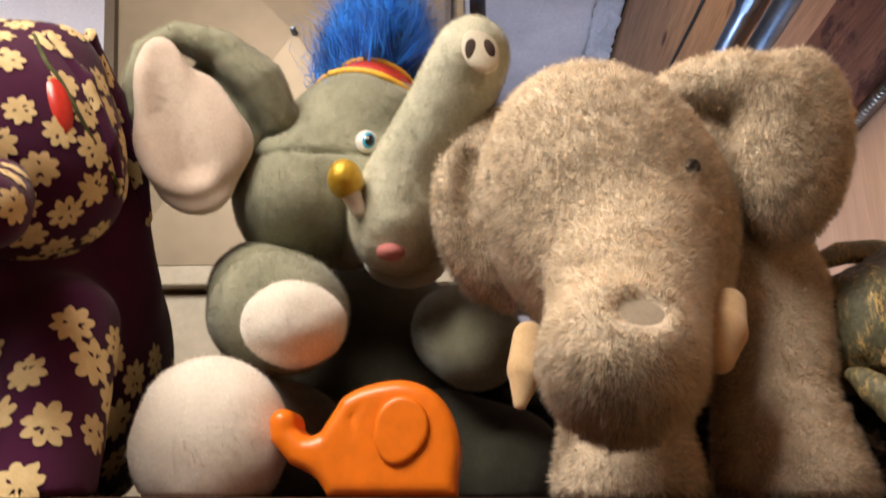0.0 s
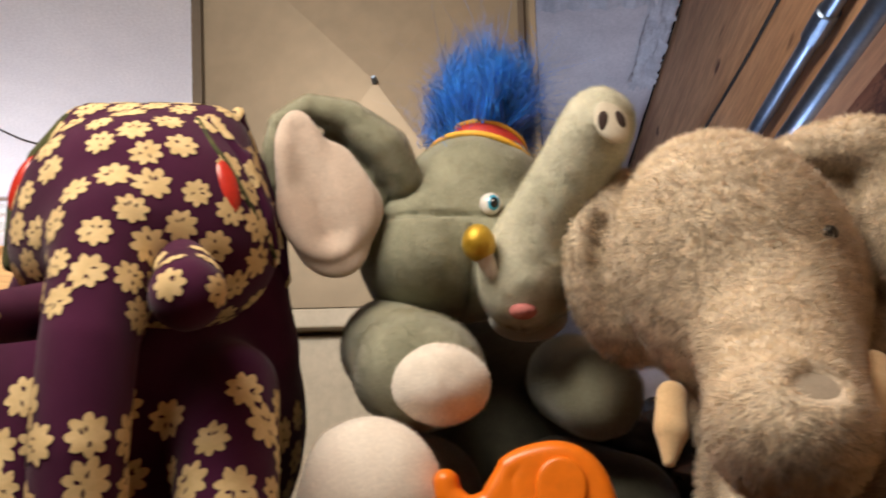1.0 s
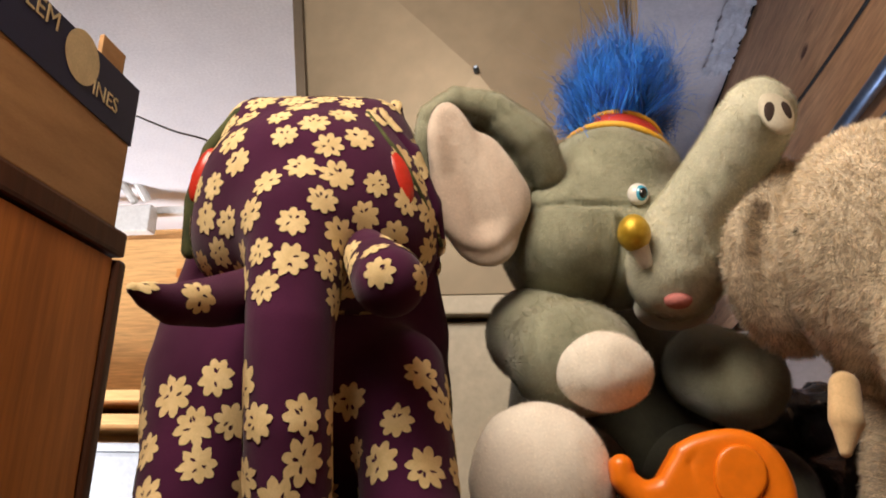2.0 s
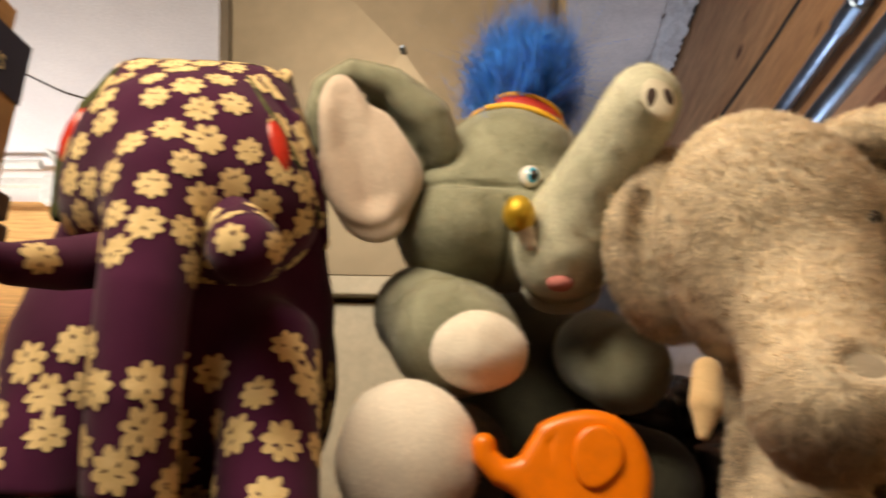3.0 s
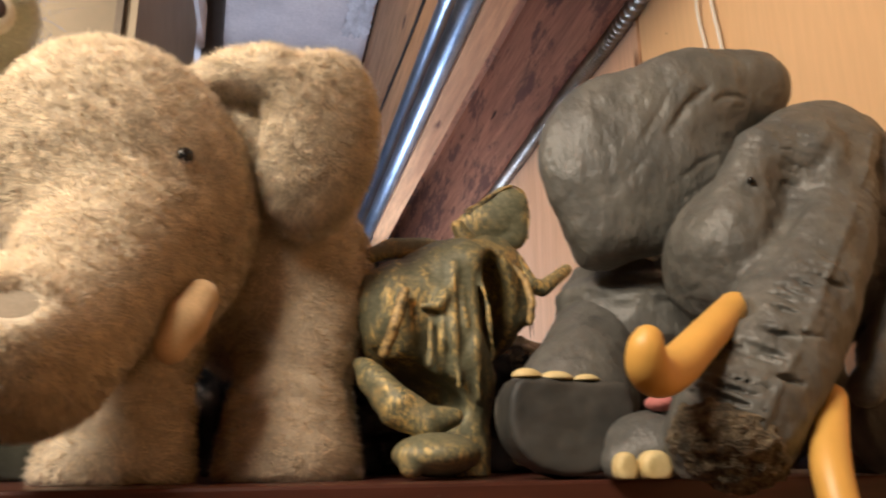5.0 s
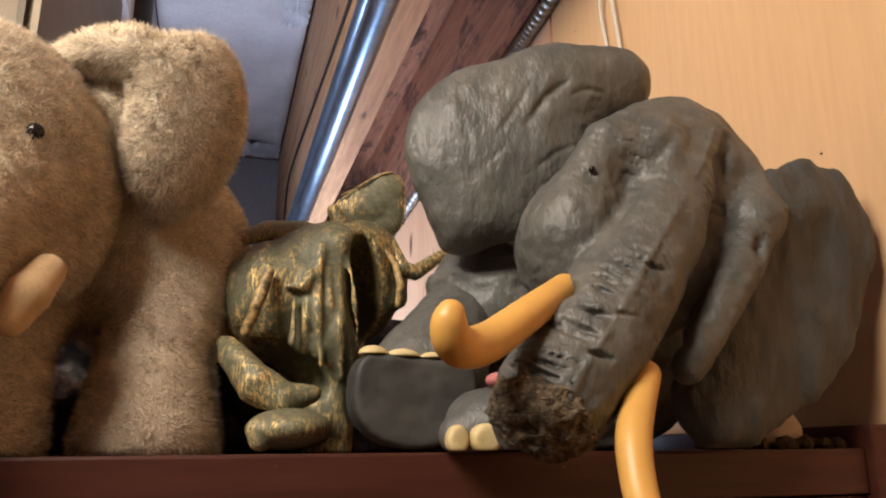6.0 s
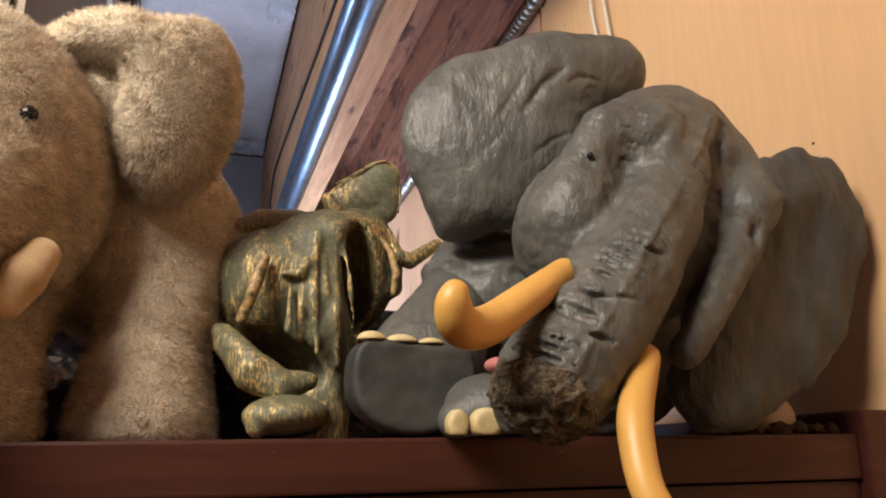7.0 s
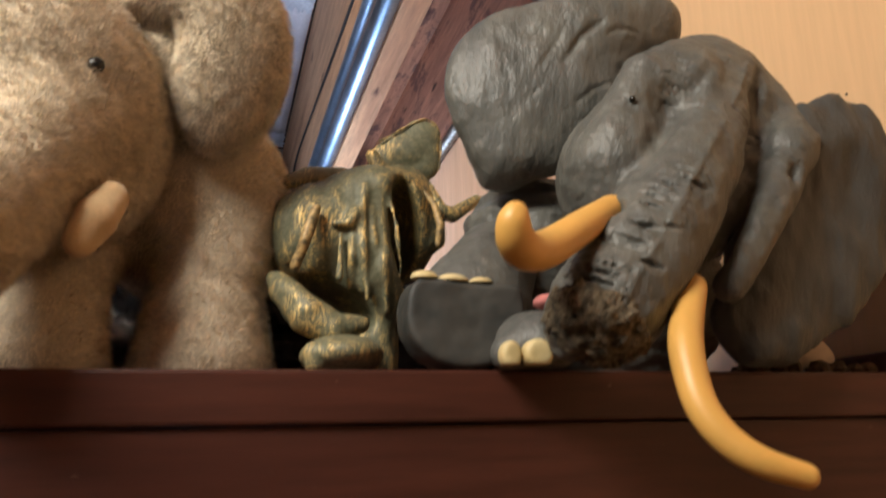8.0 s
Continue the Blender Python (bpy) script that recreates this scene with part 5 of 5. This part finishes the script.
    soft("trunk", limb((0.2915, 0.105, 1.8752, 0.0043), (0.2976, 0.1, 1.8597, 0.0049), (0.3061, 0.102, 1.8578, 0.0049), (0.3273, 0.115, 1.8735, 0.0037)), 0.0011, M_bronze, ob, "small curled trunk")
    soft("sleeve_edge", limb((0.2829, 0.092, 1.8711, 0.0014), (0.2905, 0.088, 1.8599, 0.0021), (0.2933, 0.085, 1.8455, 0.0025), (0.2916, 0.086, 1.8337, 0.0018)), 0.0010, M_goldrub, ob, "gold-edged hem")


figurine()


# ---- the grey clay elephant ----
def creased(f, a, b, pitch, amount, seed):
    """Cross-wise folds along the line from a to b."""
    a, b = np.array(a), np.array(b)
    axis = (b - a) / np.linalg.norm(b - a)

    def g(p):
        d = f(p)
        near = np.abs(d) < 0.012
        w = np.zeros_like(d)
        if near.any():
            q = p[near]
            s = (q - a) @ axis + 0.006 * value_noise(q, 34.0, seed) + 0.0012 * value_noise(q, 140.0, seed + 2)
            mask = np.clip((s / np.linalg.norm(b - a)) * 1.5, 0.30, 1) * np.clip(0.35 + 1.3 * value_noise(q, 62.0, seed + 4), 0.05, 1.2)
            w[near] = mask * np.maximum(np.sin(2 * np.pi * s / pitch), 0.2) ** 10
        return d + amount * w
    g.lo, g.hi = f.lo, f.hi
    return g


def wrinkled(f, core, a, b, pitch, amount, seed):
    """Fine broken wrinkles across the line from a to b, where the shape core comes to the surface."""
    a, b = np.array(a), np.array(b)
    axis = (b - a) / np.linalg.norm(b - a)

    def g(p):
        d = f(p)
        near = np.abs(d) < 0.006
        if near.any():
            q = p[near]
            s = (q - a) @ axis + 0.010 * value_noise(q, 30.0, seed) + 0.0025 * value_noise(q, 110.0, seed + 2)
            mask = np.clip(1.3 - np.abs(core(q)) / 0.003, 0, 1) * np.clip(2.4 * value_noise(q, 48.0, seed + 4) - 0.35, 0.1, 1.2)
            d = d.copy()
            d[near] += amount * mask * (0.5 + 0.5 * np.sin(2 * np.pi * s / pitch)) ** 4
        return d
    g.lo, g.hi = f.lo, f.hi
    return g


def clay_elephant():
    ob = thing("clay_elephant", (0.38, 0.02, 1.75), "large cracked grey clay elephant lying down, with amber tusks", "sculpture", "elephants on the cabinet")
    trunk_line = ((0.4330, -0.008, 1.9100, 0.0165), (0.3980, -0.028, 1.8560, 0.0230), (0.3710, -0.038, 1.8230, 0.0250), (0.3470, -0.045, 1.7940, 0.0258), (0.3290, -0.048, 1.7740, 0.0255), (0.3230, -0.047, 1.7660, 0.0225))
    trunk = limb(*trunk_line)
    face = union(ball((0.4330, 0.022, 1.9010), (0.0410, 0.050, 0.0440)), limb((0.3536, -0.016, 1.8547, 0.0128), (0.3634, -0.018, 1.8787, 0.0125), (0.3790, -0.016, 1.9025, 0.0130), (0.4060, -0.004, 1.9200, 0.0140), (0.4300, 0.000, 1.9250, 0.0140)),
                 ball((0.3630, -0.002, 1.8540), (0.0285, 0.034, 0.0350), (0, 20, 0)), ball((0.3809, -0.010, 1.8219), (0.0300, 0.034, 0.0300)), ball((0.4145, 0.000, 1.8583), (0.0340, 0.034, 0.0500)), ball((0.4024, -0.012, 1.8934), (0.0179, 0.026, 0.0299), (0, 20, 0)), k=0.014)
    # a cheek lobe on the far side, that runs down into a loose flap of the jaw
    lobe = union(limb((0.4530, 0.004, 1.9245, 0.0120), (0.4640, -0.004, 1.9050, 0.0125), (0.4660, -0.012, 1.8850, 0.0125), (0.4610, -0.021, 1.8680, 0.0140)),
                 limb((0.4610, -0.021, 1.8680, 0.0125), (0.4430, -0.030, 1.8420, 0.0115), (0.4230, -0.036, 1.8180, 0.0105), (0.4080, -0.038, 1.7980, 0.0090), (0.4000, -0.037, 1.7860, 0.0072)), k=0.008)
    head = union(face, lobe, k=0.009)
    head = union(head, trunk, k=0.0035)
    head = minus(head, ball((0.3585, -0.036, 1.8802), (0.0055, 0.006, 0.0033)), ball((0.3327, -0.046, 1.8181), (0.0075, 0.012, 0.0055)), ball((0.4480, -0.045, 1.8480), (0.0025, 0.010, 0.0080), (0, 25, 0)),
                 limb((0.4100, -0.050, 1.8000, 0.0008), (0.4300, -0.048, 1.8310, 0.0014), (0.4520, -0.040, 1.8620, 0.0010)), k=0.005)
    # furrows on both sides of the trunk
    head = minus(head, limb((0.4480, -0.0215, 1.9120, 0.0022), (0.4400, -0.0255, 1.8910, 0.0062), (0.4330, -0.0260, 1.8712, 0.0072), (0.4215, -0.0310, 1.8476, 0.0070), (0.4100, -0.0300, 1.8239, 0.0062), (0.3960, -0.0320, 1.8035, 0.0056)),
                 limb((0.4057, -0.0380, 1.9038, 0.0012), (0.3885, -0.0345, 1.8835, 0.0034), (0.3689, -0.0380, 1.8599, 0.0030), (0.3508, -0.0440, 1.8373, 0.0020)), k=0.007)
    # a thin seam down the middle of the trunk, fine wrinkles on both sides of it
    viewer = (0.189, -0.349, 1.746)
    seam_line = smooth_path([(0.4508, -0.0128, 1.9277), (0.4106, -0.0423, 1.8776), (0.3835, -0.0552, 1.8468), (0.3609, -0.0648, 1.8193), (0.3443, -0.0699, 1.7981), (0.3314, -0.0705, 1.7815), (0.3218, -0.0705, 1.7648)], 5)
    seam_line = [np.array(surface_point(head, viewer, p)) for p in seam_line]
    smooth_head = head
    head = wrinkled(head, trunk, trunk_line[0][:3], trunk_line[5][:3], 0.0056, 0.0011, 21)
    head = union(head, nearby(limb(*[(*p, 0.0010) for p in seam_line])), k=0.0018)
    # torn cuts across the near side of the lower trunk, longest towards its end
    rng = random.Random(17)
    along = np.array(trunk_line[5][:3]) - np.array(trunk_line[1][:3])
    along = along / np.linalg.norm(along)
    cuts = []
    for k in range(15):
        u = 0.45 + 0.49 * (k + rng.uniform(-0.2, 0.2)) / 14
        mid_at = seam_line[int(u * (len(seam_line) - 1))]
        across = np.cross(along, (-0.45, -0.88, 0.15))
        across = across / np.linalg.norm(across) * (-1 if across[0] > 0 else 1)
        low = (u - 0.45) / 0.49
        start = rng.uniform(0.002, 0.007) * (1.2 - 0.7 * low) if k % 5 else -rng.uniform(0.006, 0.010)
        length = rng.uniform(0.65, 1.0) * (0.009 + 0.020 * low) if k % 5 else 0.009
        wide = rng.uniform(0.0010, 0.0015) * (0.85 + 0.4 * low)
        line = []
        for n in range(7):
            q = n / 6
            to = mid_at + across * (start + length * q) + along * (0.0009 * math.sin(2.2 * q + k) + rng.uniform(-0.0003, 0.0003) + 0.15 * length * q)
            line.append((*surface_point(smooth_head, viewer, to), wide * (0.35 + 0.65 * math.sin(math.pi * min(max(q, 0.08), 0.92)))))
        cuts.append(nearby(limb(*line, flat=((-0.45, -0.88, 0.15), 0.38))))
    head = minus(head, *cuts, k=0.0005)
    head = creased(head, (0.3440, -0.02, 1.8350), (0.3740, -0.02, 1.9000), 0.0062, 0.0009, 61)
    head = rough_shape(rough_shape(head, 0.0008, 110.0, 30, (1, 1, 1), 3), 0.0009, 42.0, 47, (1.0, 1.0, 1.0), 2)
    soft("head", above(head, 1.7506), 0.0012, M_grey, ob, "wrinkled grey head and long trunk")
    soft("trunk_end", rough_shape(ball((0.3175, -0.0585, 1.7622), (0.0225, 0.0190, 0.0112), (-30, 33, 0)), 0.0024, 260.0, 40, (1, 1, 1), 3), 0.0014, M_clayend, ob, "torn brown clay at the end of the trunk")
    ear = union(ball((0.3377, 0.03, 1.9143), (0.0539, 0.02, 0.053), (0, 20, -14)), ball((0.3182, 0.045, 1.8735), (0.0153, 0.016, 0.0185)), ball((0.3786, 0.028, 1.9531), (0.0403, 0.024, 0.0296)), ball((0.4126, 0.03, 1.9644), (0.0201, 0.022, 0.0215)), k=0.016)
    on_ear = lambda pts, r: nearby(limb(*[(*surface_point(ear, (0.189, -0.349, 1.746), p), r * (0.5 if i in (0, len(pts) - 1) else 1.0)) for i, p in enumerate(pts)]))
    cracks = [on_ear(((0.345, 0.01, 1.922), (0.352, 0.01, 1.931), (0.358, 0.01, 1.940), (0.366, 0.01, 1.947), (0.373, 0.01, 1.952)), 0.0024),
              on_ear(((0.327, 0.01, 1.912), (0.335, 0.01, 1.924), (0.342, 0.01, 1.935), (0.350, 0.01, 1.949)), 0.0015),
              on_ear(((0.374, 0.01, 1.943), (0.380, 0.01, 1.947), (0.388, 0.01, 1.948), (0.395, 0.01, 1.946)), 0.0015),
              on_ear(((0.323, 0.01, 1.898), (0.332, 0.01, 1.907)), 0.0010), on_ear(((0.362, 0.01, 1.950), (0.371, 0.01, 1.950)), 0.0012), on_ear(((0.384, 0.01, 1.940), (0.393, 0.01, 1.943)), 0.0010),
              on_ear(((0.402, 0.01, 1.934), (0.412, 0.01, 1.925)), 0.0012), on_ear(((0.345, 0.01, 1.893), (0.362, 0.01, 1.907), (0.376, 0.01, 1.914)), 0.0010), on_ear(((0.350, 0.01, 1.886), (0.372, 0.01, 1.900)), 0.0009)]
    ear = minus(rough_shape(rough_shape(ear, 0.0009, 60.0, 33, (1, 1, 1), 3), 0.0006, 46.0, 44, (2.4, 1.0, 0.6), 2), *cracks, k=0.0012)
    soft("ear", ear, 0.0013, M_grey, ob, "broad grey ear with a crack across it")
    ear2 = union(ball((0.4760, -0.016, 1.8310), (0.0500, 0.011, 0.0850), (0, 37, 4)), ball((0.4330, -0.016, 1.7740), (0.0290, 0.011, 0.0220)), ball((0.5080, -0.014, 1.8680), (0.0310, 0.011, 0.0340), (0, -6, 4)), k=0.012)
    ear2 = minus(ear2, ball((0.4860, -0.044, 1.8330), (0.0380, 0.024, 0.0620), (0, 37, 4)), k=0.006)
    # this ear's colour already holds the shade cast by the head
    soft("ear", above(rough_shape(rough_shape(ear2, 0.0016, 50.0, 35, (1.6, 1, 0.6), 3), 0.0022, 28.0, 36, (1, 0.4, 1), 3), 1.7506), 0.0018, M_ear_shaded, ob, "hanging ear against the wall")
    trunkback = above(union(ball((0.3517, 0.085, 1.8345), (0.0415, 0.045, 0.045)), ball((0.4099, 0.09, 1.8091), (0.0786, 0.05, 0.0643)), k=0.02), 1.7506)
    soft("body", rough_shape(trunkback, 0.0030, 55.0, 37, (0.7, 1, 2.2), 3), 0.0022, M_grey, ob, "wrinkled body and neck")
    leg = above(union(limb((0.3334, 0.085, 1.832, 0.0239), (0.3007, 0.04, 1.7937, 0.0273)), ball((0.2885, 0.032, 1.7782), (0.0343, 0.022, 0.028)), k=0.012), 1.7506)
    soft("leg", rough_shape(leg, 0.0009, 80.0, 38, (1, 1, 1), 2), 0.0017, M_grey, ob, "fore leg stretched out")
    outline = minus(union(ball((0.2828, 0.008, 1.7762), (0.0311, 0.04, 0.0257)), ball((0.2839, 0.008, 1.7855), (0.0302, 0.04, 0.0189)), k=0.004), block((0.2822, 0.008, 1.817), (0.08, 0.1, 0.0228), 0.001, (0, 3, 0)), k=0.003)
    soft("sole", above(rough_shape(slab(outline, 0.018, 0.012, 0.003), 0.0008, 70.0, 71, (1, 1, 1), 3), 1.7506), 0.0013, M_sole, ob, "smooth dark foot sole")
    for e in (above(ball((0.2629, 0.0104, 1.795), (0.0073, 0.005, 0.0043), (0, 4, 0)), (0.263, 0.011, 1.7948)[2]), above(ball((0.2773, 0.0104, 1.7943), (0.0082, 0.005, 0.0038), (0, 3, 0)), (0.2774, 0.011, 1.7941)[2]), above(ball((0.292, 0.0106, 1.7936), (0.0066, 0.005, 0.0033), (0, 3, 0)), (0.2922, 0.0112, 1.7937)[2])):
        soft("toenail", e, 0.0007, M_nail, ob, "cream toenail")
    foot = above(union(ball((0.3178, 0.008, 1.7637), (0.0218, 0.028, 0.0164)), limb((0.2994, -0.006, 1.7574, 0.0093), (0.3152, -0.008, 1.7583, 0.0109)), k=0.008), 1.7506)
    soft("foot", rough_shape(foot, 0.0009, 80.0, 41, (1, 1, 1), 2), 0.0015, M_grey, ob, "front foot with two toenails")
    soft("toenail", above(slab(ball((0.295, -0.017, 1.7551), (0.005, 0.02, 0.0065)), -0.0165, 0.0045, 0.0025), 1.7506), 0.0009, M_nail, ob, "cream toenail")
    soft("toenail", above(slab(ball((0.307, -0.02, 1.7554), (0.007, 0.02, 0.0068)), -0.0195, 0.0050, 0.003), 1.7506), 0.0009, M_nail, ob, "cream toenail")
    soft("toenail", above(ball((0.3428, -0.034, 1.7474), (0.0038, 0.006, 0.0023)), 1.7506), 0.0009, M_nail, ob, "cream toenail")
    soft("hind_foot", above(rough_shape(ball((0.4880, 0.0300, 1.7560), (0.0240, 0.0200, 0.0180), (0, -20, 0)), 0.0006, 90.0, 51), 1.7506), 0.0014, M_palefoot, ob, "pale unpainted hind foot")
    soft("tongue", ball((0.3202, -0.004, 1.7826), (0.0065, 0.008, 0.0038)), 0.0011, M_tongue, ob, "pinkish clay tongue")
    soft("eye", ball((0.3612, -0.031, 1.8821), (0.0017, 0.002, 0.0017)), 0.0005, M_black, ob, "small glossy black eye")
    soft("tusk", bend((0.3390, -0.040, 1.8200, 0.0068), (0.3130, -0.058, 1.8040, 0.0074), (0.2910, -0.073, 1.7905, 0.0078), (0.2780, -0.083, 1.7862, 0.0078), (0.2710, -0.090, 1.7880, 0.0074), (0.2685, -0.094, 1.7930, 0.0064), (0.2690, -0.095, 1.7965, 0.0050)), 0.0012, M_ivory, ob, "short hooked amber tusk")
    soft("tusk", union(bend((0.3674, -0.055, 1.7808, 0.0065), (0.3515, -0.07, 1.7582, 0.0072), (0.3466, -0.078, 1.7414, 0.0069), (0.3465, -0.084, 1.7269, 0.0065), (0.3519, -0.09, 1.7152, 0.0061), (0.3609, -0.096, 1.7073, 0.0056), (0.3759, -0.1, 1.702, 0.0047)), k=0.004), 0.0012, M_ivory, ob, "long curved amber tusk hanging over the edge")


clay_elephant()


# ---- black plastic bags slumped behind the toys ----
def bag(label, lo, hi, seed):
    ob = thing("plastic_bag", ((lo[0] + hi[0]) / 2, (lo[1] + hi[1]) / 2, 1.75), label, "bag")
    c = [(p + q) / 2 for p, q in zip(lo, hi)]
    f = block(c, [(q - p) / 2 for p, q in zip(lo, hi)], 0.018)
    f = rough_shape(rough_shape(f, 0.012, 22.0, seed, (1, 1, 1), 2), 0.0035, 70.0, seed + 9, (1, 1, 1.8), 2)
    soft("film", above(f, 1.7502), 0.0028, M_bag, ob)


bag("crumpled black plastic bag lying behind the plush toys", (0.0, 0.225, 1.72), (0.20, 0.32, 1.85), 50)
bag("crumpled black plastic bag lying behind the figurine", (0.185, 0.20, 1.72), (0.50, 0.30, 1.845), 60)
